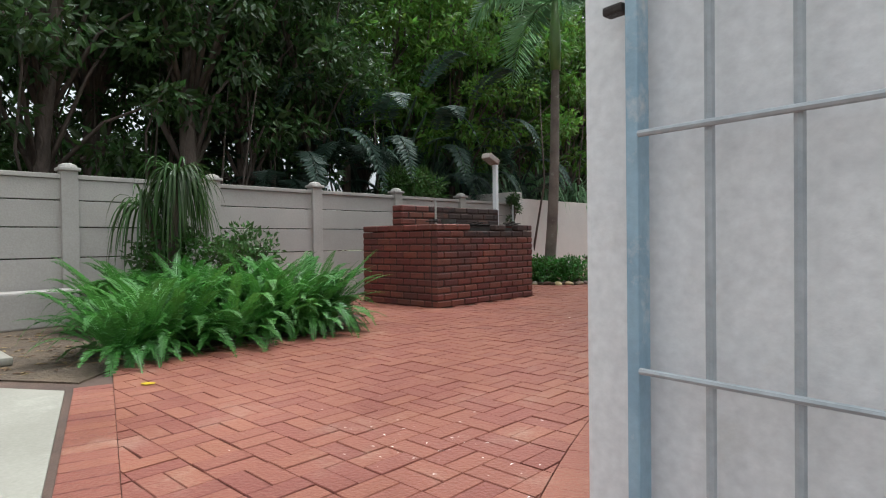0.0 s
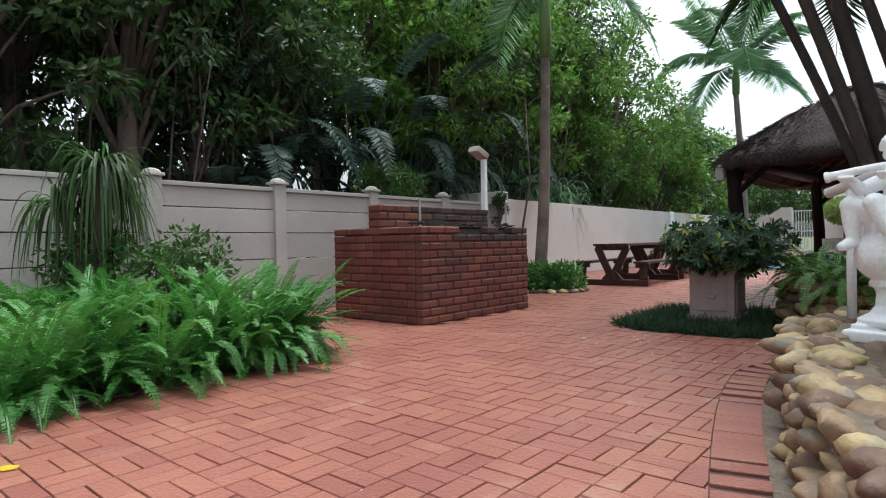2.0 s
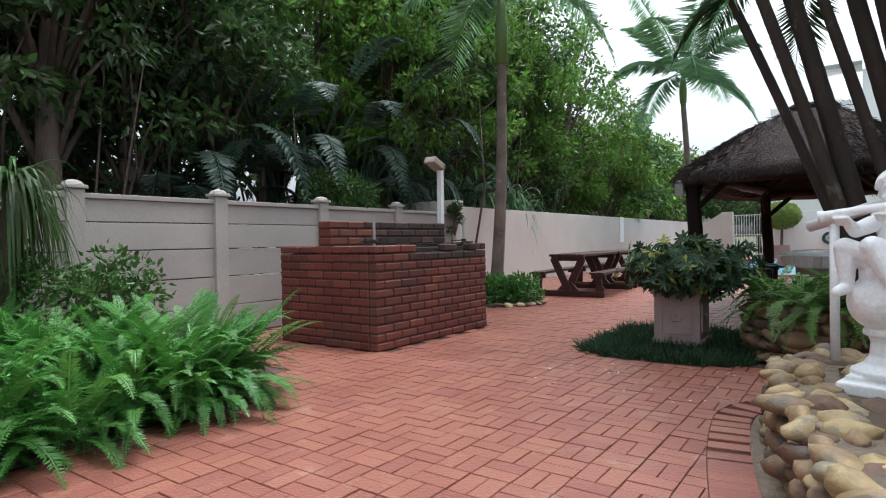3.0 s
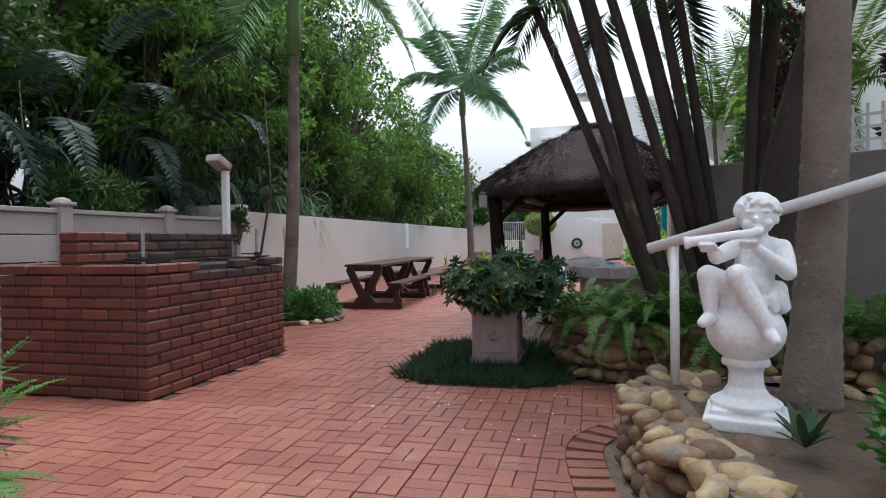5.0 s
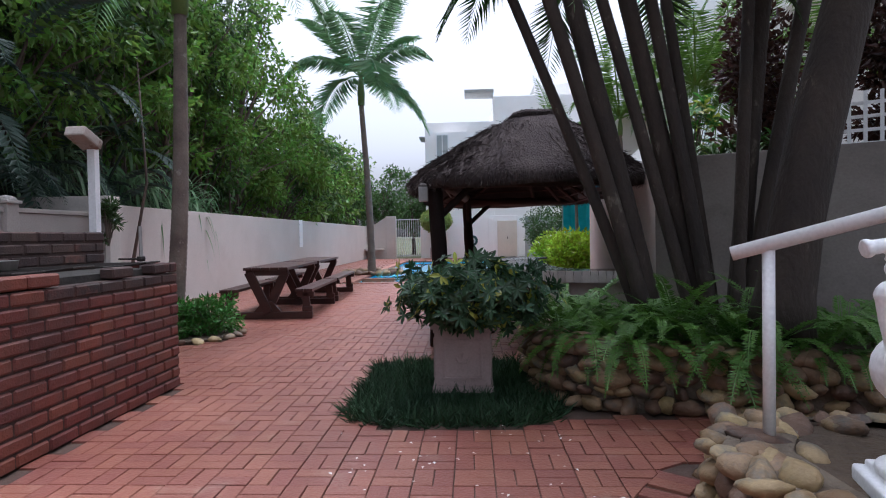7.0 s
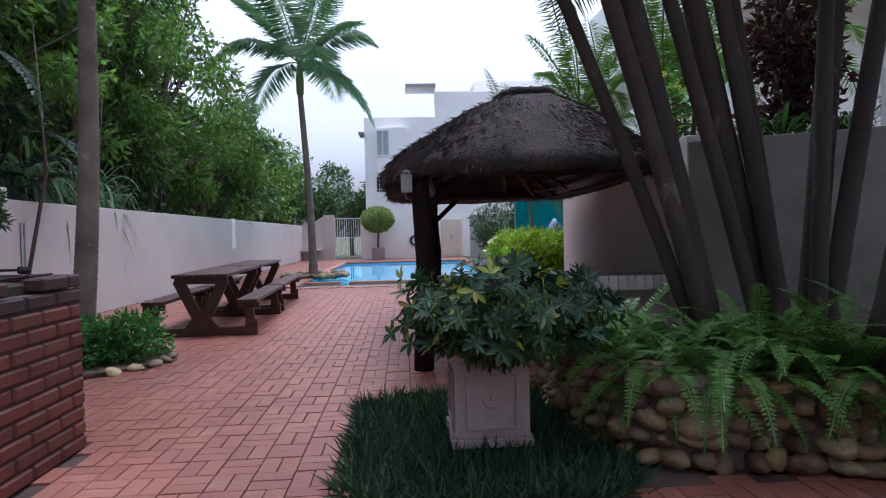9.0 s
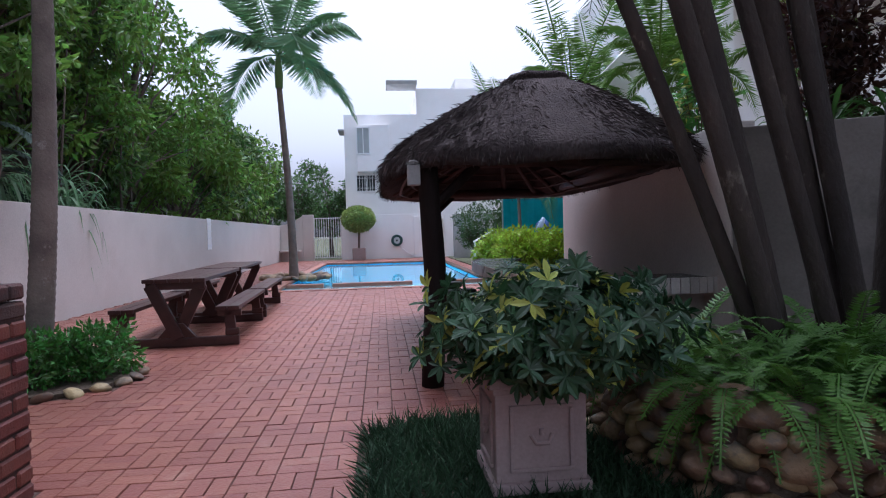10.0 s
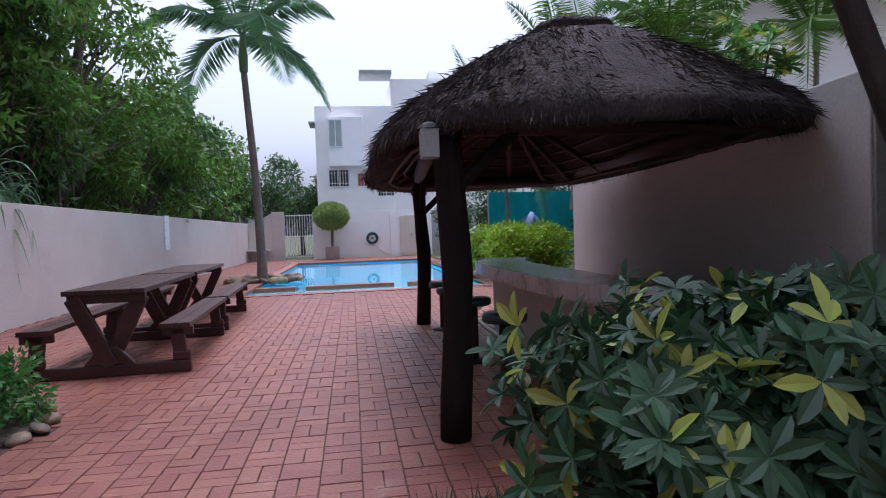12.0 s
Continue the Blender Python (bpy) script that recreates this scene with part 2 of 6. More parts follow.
def tube(bm, pts, radii, seg=10, cap=True, wobble=0.0):
    """A tapered tube along points."""
    pts = [Vector(p) for p in pts]
    if not hasattr(radii, "__len__"):
        radii = [radii] * len(pts)
    rings = []
    side = None
    for i, p in enumerate(pts):
        d = (pts[min(i + 1, len(pts) - 1)] - pts[max(i - 1, 0)]).normalized()
        if side is None:
            side = d.orthogonal().normalized()
        side = (side - d * side.dot(d)).normalized()
        up = d.cross(side)
        ring = []
        for k in range(seg):
            a = 2 * math.pi * k / seg
            r = radii[i] * (1 + wobble * noise.noise(p * 3 + Vector((math.cos(a), math.sin(a), 0))))
            ring.append(bm.verts.new(p + side * math.cos(a) * r + up * math.sin(a) * r))
        rings.append(ring)
    for a, b in zip(rings, rings[1:]):
        for k in range(seg):
            bm.faces.new((a[k], a[(k + 1) % seg], b[(k + 1) % seg], b[k]))
    if cap:
        bm.faces.new(rings[0][::-1])
        bm.faces.new(rings[-1])
    return bm


def lathe(bm, profile, seg=24, at=(0, 0, 0)):
    rings = []
    for r, z in profile:
        rings.append([bm.verts.new((at[0] + r * math.cos(2 * math.pi * k / seg), at[1] + r * math.sin(2 * math.pi * k / seg), at[2] + z)) for k in range(seg)])
    for a, b in zip(rings, rings[1:]):
        for k in range(seg):
            bm.faces.new((a[k], a[(k + 1) % seg], b[(k + 1) % seg], b[k]))
    bm.faces.new(rings[0][::-1])
    bm.faces.new(rings[-1])
    return bm


def blob(bm, at, size, turn=None, sub=2):
    m = Matrix.Translation(at) @ (turn or Matrix()) @ Matrix.Diagonal((*size, 1))
    bmesh.ops.create_icosphere(bm, subdivisions=sub, radius=1.0, matrix=m)
    return bm


def raw(name, verts, faces, material, parent=None, smooth=False):
    me = bpy.data.meshes.new(name)
    me.from_pydata(verts, [], faces)
    me.materials.append(material)
    if smooth:
        me.shade_smooth()
    ob = new(name, me)
    if parent:
        ob.parent = parent
    return ob


def sheet(outline, z):
    """A flat polygon."""
    bm = bmesh.new()
    bm.faces.new([bm.verts.new((x, y, z)) for x, y in outline])
    return bm


def slab(outline, z0, z1):
    bm = sheet(outline, z0)
    r = bmesh.ops.extrude_face_region(bm, geom=bm.faces[:])
    bmesh.ops.translate(bm, verts=[v for v in r["geom"] if isinstance(v, bmesh.types.BMVert)], vec=(0, 0, z1 - z0))
    bmesh.ops.recalc_face_normals(bm, faces=bm.faces[:])
    return bm


# ---- foliage helpers ----
rng = np.random.default_rng(7)
ROUND = (np.array([(0, 0, 0), (0.22, 0.3, 0.03), (0.22, -0.3, 0.03), (0.55, 0.5, 0.02), (0.55, -0.5, 0.02), (0.85, 0.3, -0.06), (0.85, -0.3, -0.06), (1, 0, -0.14), (0.5, 0, -0.04)], float), [(0, 8, 1), (0, 2, 8), (1, 8, 3), (2, 4, 8), (3, 8, 5), (4, 6, 8), (5, 8, 7), (6, 7, 8)])
LEAF = (np.array([(0, 0, 0), (0.35, 0.5, 0.05), (0.35, -0.5, 0.05), (0.42, 0, -0.03), (1, 0, -0.12)], float), [(0, 3, 1), (0, 2, 3), (1, 3, 4), (2, 4, 3)])


def unit(v):
    return v / np.maximum(np.linalg.norm(v, axis=-1, keepdims=True), 1e-9)


def leaves(pos, along, width, length, tilt=None, template=LEAF):
    """Vertices and faces of many leaves at pos, each pointing along, of that length and relative width."""
    n = len(pos)
    x = unit(along)
    ref = rng.normal(size=(n, 3)) if tilt is None else tilt
    y = unit(np.cross(ref, x))
    z = np.cross(x, y)
    tv, tf = template
    ln = np.broadcast_to(np.asarray(length, float), (n,))[:, None, None]
    v = pos[:, None, :] + ln * (tv[None, :, 0:1] * x[:, None, :] + width * tv[None, :, 1:2] * y[:, None, :] + tv[None, :, 2:3] * z[:, None, :])
    k = len(tv)
    f = (np.arange(n)[:, None, None] * k + np.array([list(a) for a in tf])[None]).reshape(-1, len(tf[0]))
    return v.reshape(-1, 3), f


def join(chunks):
    vs, fs, o = [], [], 0
    for v, f in chunks:
        vs.append(v)
        fs.append(np.asarray(f) + o)
        o += len(v)
    return np.concatenate(vs), np.concatenate(fs)


def foliage(name, chunks, material, parent=None):
    v, f = join(chunks)
    return raw(name, v.tolist(), f.tolist(), material, parent)


def clump_points(centres, radii, per, flat=0.7):
    """Leaf places on the shells of clumps, and the way out from each clump's middle."""
    d = unit(rng.normal(size=(len(centres), per, 3)))
    r = np.asarray(radii)[:, None, None] * (0.45 + 0.6 * rng.random((len(centres), per, 1)))
    p = np.asarray(centres)[:, None, :] + d * r * np.array([1, 1, flat])
    return p.reshape(-1, 3), d.reshape(-1, 3)


def in_ellipsoid(n, centre, size, shell=0.35):
    d = unit(rng.normal(size=(n, 3)))
    r = (shell + (1 - shell) * rng.random((n, 1))) ** 0.6
    return np.asarray(centre) + d * r * np.asarray(size)


def frond_chunk(base, heading, length, rise, droop, pairs, leaflet, width, material_up=0.0, sag=0.15, curl=0.3):
    """One pinnate frond: leaflets on both sides of an arching rib. Returns leaflets and the rib's points."""
    t = np.linspace(0.12, 1, pairs)
    h = np.array([math.cos(heading), math.sin(heading), 0])
    reach = length * (t - 0.18 * droop * t ** 3)
    z = rise * length * t - droop * length * t ** 2.2
    pts = np.asarray(base) + reach[:, None] * h * math.cos(math.atan(rise) * 0.6) + z[:, None] * np.array([0, 0, 1])
    tang = unit(np.gradient(pts, axis=0))
    side = unit(np.cross(tang, np.array([0, 0, 1.0])))
    size = leaflet * np.sin(np.pi * (0.12 + 0.86 * t)) ** 0.7
    ch = []
    for s in (1, -1):
        along = side * s + tang * 0.45 + np.array([0, 0, -sag]) + rng.normal(size=(pairs, 3)) * 0.06
        ch.append(leaves(pts + side * s * 0.004, along, width, size, tilt=np.cross(tang, side) + rng.normal(size=(pairs, 3)) * 0.25))
    v, f = join(ch)
    k = len(LEAF[0])
    a, b = np.arange(pairs - 1) * k, np.arange(1, pairs) * k
    o = pairs * k
    rib = np.concatenate([np.stack([a, b, b + o], 1), np.stack([a, b + o, a + o], 1)])
    return (v, np.concatenate([f, rib])), pts


def ribbon(base, heading, length, rise, droop, width, n=6):
    """A strap leaf that arches over, as a folded strip."""
    t = np.linspace(0, 1, n)
    h = np.array([math.cos(heading), math.sin(heading), 0])
    s = np.array([-h[1], h[0], 0])
    p = np.asarray(base) + (length * (t - 0.35 * droop * t ** 2))[:, None] * h * 0.8 + (length * (rise * t - droop * t ** 2))[:, None] * np.array([0, 0, 1])
    w = width * np.sin(np.pi * (0.06 + 0.935 * t)) ** 0.9
    low = np.array([0, 0, -0.35]) * w[:, None]
    v = np.concatenate([p + s * w[:, None], p + low, p - s * w[:, None]])
    f = [(r * n + i, r * n + i + 1, (r + 1) * n + i + 1, (r + 1) * n + i) for r in (0, 1) for i in range(n - 1)]
    f = [q for a, b, c, d in f for q in ((a, b, c), (a, c, d))]
    return v, np.array(f)


L_TOPIARY = leafmat("topiary_leaf", (0.20, 0.28, 0.07), (0.30, 0.38, 0.11), 0.45, 0.3)


# ---- ground, pool and walls ----
POOL = (-5.7, 18.9, -0.35, 32.4)      # west, south, east, north edges of the basin
def ring_sheet(name, outer, hole, z, material, label, category):
    x0, y0, x1, y1 = outer
    a, b, c, d = hole
    bm = bmesh.new()
    o = [bm.verts.new((x, y, z)) for x, y in ((x0, y0), (x1, y0), (x1, y1), (x0, y1))]
    i = [bm.verts.new((x, y, z)) for x, y in ((a, b), (c, b), (c, d), (a, d))]
    for k in range(4):
        bm.faces.new((o[k], o[(k + 1) % 4], i[(k + 1) % 4], i[k]))
    return solid(name, bm, material, label, category, kind="structure")


ring_sheet("ground", (-1500, -1500, 1500, 1500), POOL, -0.05, LAWN, "dark rough ground under the trees", "ground")
ring_sheet("pavement", (-8.4, -8.0, 4.0, 36.5), POOL, -0.014, JOINT, "red clay brick paving with dark sand joints", "paving")

basin = thing("pool", ((POOL[0] + POOL[2]) / 2, (POOL[1] + POOL[3]) / 2, 0), "bright blue swimming pool sunk in brick paving", "pool", kind="structure")
bm = bmesh.new()
hx, hy = (POOL[2] - POOL[0]) / 2, (POOL[3] - POOL[1]) / 2
box(bm, (-hx, -hy, -1.5), (hx, hy, -1.4))
for lo, hi in (((-hx - 0.1, -hy, -1.4), (-hx, hy, -0.05)), ((hx, -hy, -1.4), (hx + 0.1, hy, -0.05)), ((-hx, -hy - 0.1, -1.4), (hx, -hy, -0.05)), ((-hx, hy, -1.4), (hx, hy + 0.1, -0.05))):
    box(bm, lo, hi)
part("basin", bm, WATERTILE, basin)
water = bpy.data.materials.new("pool_water")
water.use_nodes = True
wb = water.node_tree.nodes["Principled BSDF"]
wb.inputs["Base Color"].default_value = (0.62, 0.93, 1.0, 1)
wb.inputs["Roughness"].default_value = 0.03
wb.inputs["Transmission Weight"].default_value = 0.85
wb.inputs["IOR"].default_value = 1.33
wv = water.node_tree.nodes.new("ShaderNodeTexNoise")
wv.inputs["Scale"].default_value = 3.0
wbp = water.node_tree.nodes.new("ShaderNodeBump")
wbp.inputs["Strength"].default_value, wbp.inputs["Distance"].default_value = 0.12, 0.05
water.node_tree.links.new(wv.outputs["Fac"], wbp.inputs["Height"])
water.node_tree.links.new(wbp.outputs[0], wb.inputs["Normal"])
surface = part("water_surface", sheet([(-hx, -hy), (hx, -hy), (hx, hy), (-hx, hy)], -0.1), water, basin, "clear still blue water")
surface.visible_shadow = False

# the pool's brick coping, with the low weir that parts off the shallow ledge
COPE = mat("coping_brick", (0.24, 0.09, 0.06), (0.33, 0.13, 0.085), 3, 0.6, 0.4, 60, piece=0.15)
cope_mesh = mesh_of("coping_brick", one_box((-0.052, -0.15, -0.07), (0.052, 0.15, 0.012), 0.008), COPE)
def coping(x0, y0, x1, y1):
    n = max(1, int(math.hypot(x1 - x0, y1 - y0) / 0.11))
    ang = math.atan2(y1 - y0, x1 - x0)
    for i in range(n):
        f = (i + 0.5) / n
        ob = new("coping_brick", cope_mesh)
        ob.parent = basin
        ob.matrix_basis = pose(x0 + (x1 - x0) * f, y0 + (y1 - y0) * f, 0, 0, 0, math.degrees(ang))
coping(-hx, hy + 0.1, hx, hy + 0.1)
coping(-hx - 0.1, -hy + 0.3, -hx - 0.1, hy)
coping(-hx, -hy - 0.1, hx, -hy - 0.1)
ledge_y = -hy + 2.0
for a, b in ((-hx + 0.0, -hx + 1.0), (-hx + 1.25, -hx + 3.4), (-hx + 3.75, -hx + 6.0)):
    bm = one_box((a, ledge_y - 0.14, -1.4), (b, ledge_y + 0.14, -0.02), 0.01)
    part("weir", bm, COPE, basin, "red brick weir between shallow ledge and pool")
part("shallow_floor", one_box((-hx, -hy, -1.4), (hx, ledge_y - 0.14, -0.35)), mat("shallow_plaster", (0.40, 0.74, 0.78), (0.5, 0.8, 0.83), 1, 0.5, 0.1), basin, "pale aqua plaster of the shallow ledge")


# precast panel wall
panel_wall = thing("wall_west_panels", (-7.3, 0, 0), "beige precast concrete panel wall with capped posts", "wall", kind="structure")
posts = [-6.0, -4.34, -2.67, -1.0, 0.67, 2.34, 4.0, 5.62, 7.29, 8.98, 10.64]
bm = one_box((-0.075, -0.085, -0.05), (0.075, 0.085, 1.68), 0.01)
post_mesh = mesh_of("post", bm, PANEL)
bm = bmesh.new()
box(bm, (-0.1, -0.11, 1.681), (0.1, 0.11, 1.72), 0.012)
lathe(bm, [(0.1, 1.721), (0.085, 1.75), (0.04, 1.77), (0.0, 1.776)], 12)
cap_mesh = mesh_of("post_cap", bm, PANEL)
bay = 1.66
rows_z = [0.0, 0.36, 0.72, 1.06, 1.36]
panel_meshes = []
for k, z0 in enumerate(rows_z):
    z1 = (rows_z + [1.6])[k + 1] - 0.012
    bm = one_box((-0.024, -0.5, z0), (0.024, 0.5, z1), 0.006)
    panel_meshes.append(mesh_of("panel", bm, PANEL))
coping_mesh = mesh_of("wall_coping", one_box((-0.045, -0.5, 1.592), (0.045, 0.5, 1.645), 0.008), PANEL)
for y0, y1 in zip(posts, posts[1:]):
    for me in panel_meshes + [coping_mesh]:
        ob = new(me.name, me)
        ob.parent = panel_wall
        ob.matrix_basis = Matrix.Translation((random.uniform(-0.006, 0.006), (y0 + y1) / 2, 0)) @ Matrix.Diagonal((1, y1 - y0 - 0.14, 1, 1))
for y in posts:
    for me in (post_mesh, cap_mesh):
        ob = new(me.name, me)
        ob.parent = panel_wall
        ob.matrix_basis = pose(0, y, 0)
# ledge at the foot of the panel wall
bm = one_box((-7.22, -6.0, 0.0), (-6.88, 3.3, 0.38), 0.02)
solid("wall_ledge", bm, PANEL, "low beige concrete ledge along the wall", "ledge", kind="structure")

# plastered boundary wall
bm = bmesh.new()
box(bm, (-8.57, 10.9, -0.05), (-8.35, 36.7, 1.88), 0.015)
box(bm, (-8.57, 10.64, -0.05), (-7.22, 10.9, 1.88), 0.015)
solid("wall_west", bm, WALL, "cream plastered boundary wall, weather-stained", "wall", kind="structure")
meter = thing("wall_vent_strip", (-8.348, 23.4, 0.95), "white strip mounted upright on the wall", "wall strip")
part("plate", one_box((0.0, -0.2, 0.0), (0.02, 0.2, 0.95), 0.004), WALL_WHITE, meter)
for k in range(4):
    part("bracket", one_box((0.0201, -0.21, 0.1 + 0.22 * k), (0.035, 0.21, 0.14 + 0.22 * k), 0.003), PAINTED_STEEL, meter)

# end wall with the gate
bm = bmesh.new()
box(bm, (-7.2, 36.3, -0.05), (-6.65, 36.7, 2.42), 0.02)
box(bm, (-8.34, 35.6, 0.5), (-7.3, 36.31, 0.58), 0.01)
lo, hi = [], []
for y in (36.32, 36.5):
    ring = [bm.verts.new((x, y, z)) for x, z in ((-8.34, -0.05), (-7.2, -0.05), (-7.2, 2.36), (-7.45, 2.22), (-7.8, 1.98), (-8.34, 1.9))]
    (hi if lo else lo).extend(ring)
bm.faces.new(lo)
bm.faces.new(hi[::-1])
for k in range(6):
    bm.faces.new((lo[k], hi[k], hi[(k + 1) % 6], lo[(k + 1) % 6]))
solid("wall_north_return", bm, WALL, "cream plastered wall end beside the gate", "wall", kind="structure")
bm = bmesh.new()
box(bm, (-5.2, 36.3, -0.05), (0.3, 36.55, 2.35), 0.015)
box(bm, (-1.35, 36.18, -0.05), (-1.1, 36.3, 2.2), 0.01)
box(bm, (0.31, 36.3, -0.05), (2.4, 36.55, 2.3), 0.015)
solid("wall_north", bm, WALL_WHITE, "white plastered pool wall", "wall", kind="structure")

gate = thing("pool_gate", (-5.9, 36.45, 0), "white steel bar gate between plastered posts", "gate")
for z in (0.12, 1.15, 2.2):
    part("cross_rail", one_box((-0.72, -0.02, z), (0.68, 0.02, z + 0.04)), PAINTED_STEEL, gate)
bar = mesh_of("bar", tube(bmesh.new(), [(0, 0, 0.1), (0, 0, 2.26)], 0.014, 6), PAINTED_STEEL)
for k in range(12):
    ob = new("bar", bar)
    ob.parent = gate
    ob.matrix_basis = pose(-0.7 + 1.36 * k / 11, 0.022, 0)

# the flat block behind the pool
building = thing("apartment_building", (0, 38, 0), "white plastered apartment block with small barred windows", "building")
for lo, hi in (((-5.0, 0, -0.05), (-0.9, 8, 8.0)), ((-0.9, 0.6, -0.05), (7, 10, 9.6)), ((2.6, 10.0, -0.05), (16, 18, 12.6)), ((2.4, 0.2, 3.9), (5.4, 0.6, 7.6))):
    part("wall", one_box(lo, hi, 0.03), WALL_WHITE, building)
part("balcony", one_box((-4.3, -0.75, 4.75), (-2.5, 0.02, 7.3), 0.03), WALL_WHITE, building, "white projecting oriel")
part("eave", one_box((-5.3, -0.5, 7.0), (-4.98, 1.0, 7.1), 0.01), ROOFGREY, building)
part("eave", one_box((-2.6, -0.6, 9.55), (-0.9, 1.0, 9.75), 0.01, None), ROOFGREY, building, "grey projecting eave")
def window(x0, x1, z0, z1, y, glass, bars):
    w = part("window", one_box((x0, y - 0.02, z0), (x1, y + 0.06, z1)), glass, building)
    bm = bmesh.new()
    for lo, hi in (((x0 - 0.06, z0 - 0.06), (x1 + 0.06, z0)), ((x0 - 0.06, z1), (x1 + 0.06, z1 + 0.06)), ((x0 - 0.06, z0), (x0, z1)), ((x1, z0), (x1 + 0.06, z1)), (((x0 + x1) / 2 - 0.02, z0), ((x0 + x1) / 2 + 0.02, z1))):
        box(bm, (lo[0], y - 0.06, lo[1]), (hi[0], y + 0.0, hi[1]))
    part("frame", bm, PAINTED_STEEL, w)
    if bars:
        bm = bmesh.new()
        n = int((x1 - x0) / 0.13)
        for k in range(1, n):
            x = x0 + (x1 - x0) * k / n
            tube(bm, [(x, y - 0.08, z0), (x, y - 0.08, z1)], 0.012, 5)
        for z in (z0 + 0.15, z1 - 0.15):
            tube(bm, [(x0, y - 0.08, z), (x1, y - 0.08, z)], 0.012, 5)
        part("burglar_bars", bm, PAINTED_STEEL if glass is not REDCURTAIN else ROOFGREY, w)
window(-4.25, -3.62, 5.75, 7.1, -0.75, PALEGLASS, False)
window(-4.35, -3.35, 3.75, 4.6, 0, GLASSY, True)
window(-2.85, -2.15, 3.75, 4.4, 0, REDCURTAIN, True)
window(-1.8, -0.95, 3.2, 4.6, 0, GLASSY, True)
window(0.0, 0.9, 3.2, 4.2, 0.6, GLASSY, True)
window(2.9, 3.9, 10.6, 11.6, 10.0, PALEGLASS, False)
d = part("door", one_box((-0.85, -1.76, 0.02), (0.25, -1.703, 2.05), 0.01), DOORPAINT, building, "closed beige painted door")
part("handle", one_box((-0.3, -1.80, 1.0), (-0.27, -1.761, 1.15), 0.004), IRON, d)

# life ring on the wall
ring = thing("pool_hose_reel", (-2.27, 36.29, 0.95), "dark green coiled hose on a wall reel", "hose reel")
bm = bmesh.new()
for k in range(4):
    pts = [(0.28 * math.cos(a) * (0.75 + 0.08 * k), -0.06 - 0.03 * (k % 2), 0.28 * math.sin(a) * (0.75 + 0.08 * k)) for a in np.linspace(0, 2 * math.pi, 25)]
    tube(bm, pts, 0.035, 8, cap=False)
part("hose", bm, mat("hose_green", (0.01, 0.05, 0.05), (0.02, 0.09, 0.085), 8, 0.5, 0.1), ring, smooth=True)
part("bracket", lathe(bmesh.new(), [(0.05, 0), (0.05, 0.05), (0.03, 0.08)], 16), IRON, ring).matrix_basis = pose(0, 0, 0, 90)
bm = tube(bmesh.new(), [(0.1, -0.08, -0.25), (0.5, -0.06, -0.65), (1.0, -0.06, -0.9)], 0.02, 6)
part("hose_tail", bm, PAINTED_STEEL, ring, smooth=True)

# house wall on the east, beyond the bar
def wall_line(name, pts, thick, z1, material, label):
    bm = bmesh.new()
    for (x0, y0), (x1, y1) in zip(pts, pts[1:]):
        ln, ang = math.hypot(x1 - x0, y1 - y0), math.atan2(y1 - y0, x1 - x0)
        box(bm, (0, 0, -0.05), (ln, thick, z1), 0.012, pose(x0, y0, 0, 0, 0, math.degrees(ang)))
    return solid(name, bm, material, label, "wall", kind="structure")
wall_line("wall_east_bar", [(-0.45, 9.02), (0.0, 14.6)], -0.2, 2.06, WALL, "cream plastered wall behind the thatched bar")
wall_line("wall_east", [(-0.46, 8.98), (4.0, 6.6), (10.0, 3.4)], 0.22, 2.0, WALL_DARK, "grey-brown plaster retaining wall")
wall_line("wall_east_south", [(10.0, 3.4), (10.0, -8.0)], 0.22, 2.6, WALL, "plain plastered wall closing the garden")
wall_line("wall_south", [(-8.0, -7.8), (10.0, -8.0)], 0.22, 2.6, WALL, "plain plastered wall closing the garden")
terrace = solid("terrace", slab([(0.0, 9.1), (4.1, 6.95), (9.9, 3.8), (30, 3.8), (30, 37.0), (6.0, 37.0), (6.0, 20.0), (3.0, 15.2), (0.3, 14.6)], -0.04, 1.9), SOIL, "planted soil of the raised terrace", "soil bank", kind="structure")
solid("lawn", slab([(0.35, 15.2), (6.0, 15.2), (6.0, 36.2), (0.35, 36.2)], -0.04, 0.02), LAWN, "green lawn strip beside the pool", "lawn", kind="structure")

house = thing("terrace_house", (7.5, 19, 0.4), "white house with sloping stair balustrade above the garden", "house")
bm = bmesh.new()
box(bm, (-1.6, 3.0, 0), (14, 12, 10.5), 0.03)
part("wall", bm, WALL_WHITE, house)
bm = bmesh.new()
box(bm, (-1.5, 0, -0.5), (7.5, 0.25, 0.5), 0.02, Matrix.Translation((-4.8, 0.6, 4.2)) @ pose(0, 0, 0, 0, -44, 0))
part("stair_balustrade", bm, WALL_WHITE, house, "white sloping stair parapet")
part("landing", one_box((-0.2, 0.6, 7.6), (12, 3.0, 7.9), 0.02), WALL_WHITE, house)
part("stair_support", one_box((-1.2, 1.0, 0), (-0.9, 3.0, 7.6), 0.02), WALL_WHITE, house)

# entrance wall beside the open security gate
bm = one_box((0.0, 0.0, -0.05), (3.2, 0.11, 2.6), 0.012)
entrance = solid("wall_entrance", bm, JAMB_PAINT, "white painted wall end at the entrance", "wall", kind="structure", at=(-0.27, 1.34, 0), turn=-7.0)


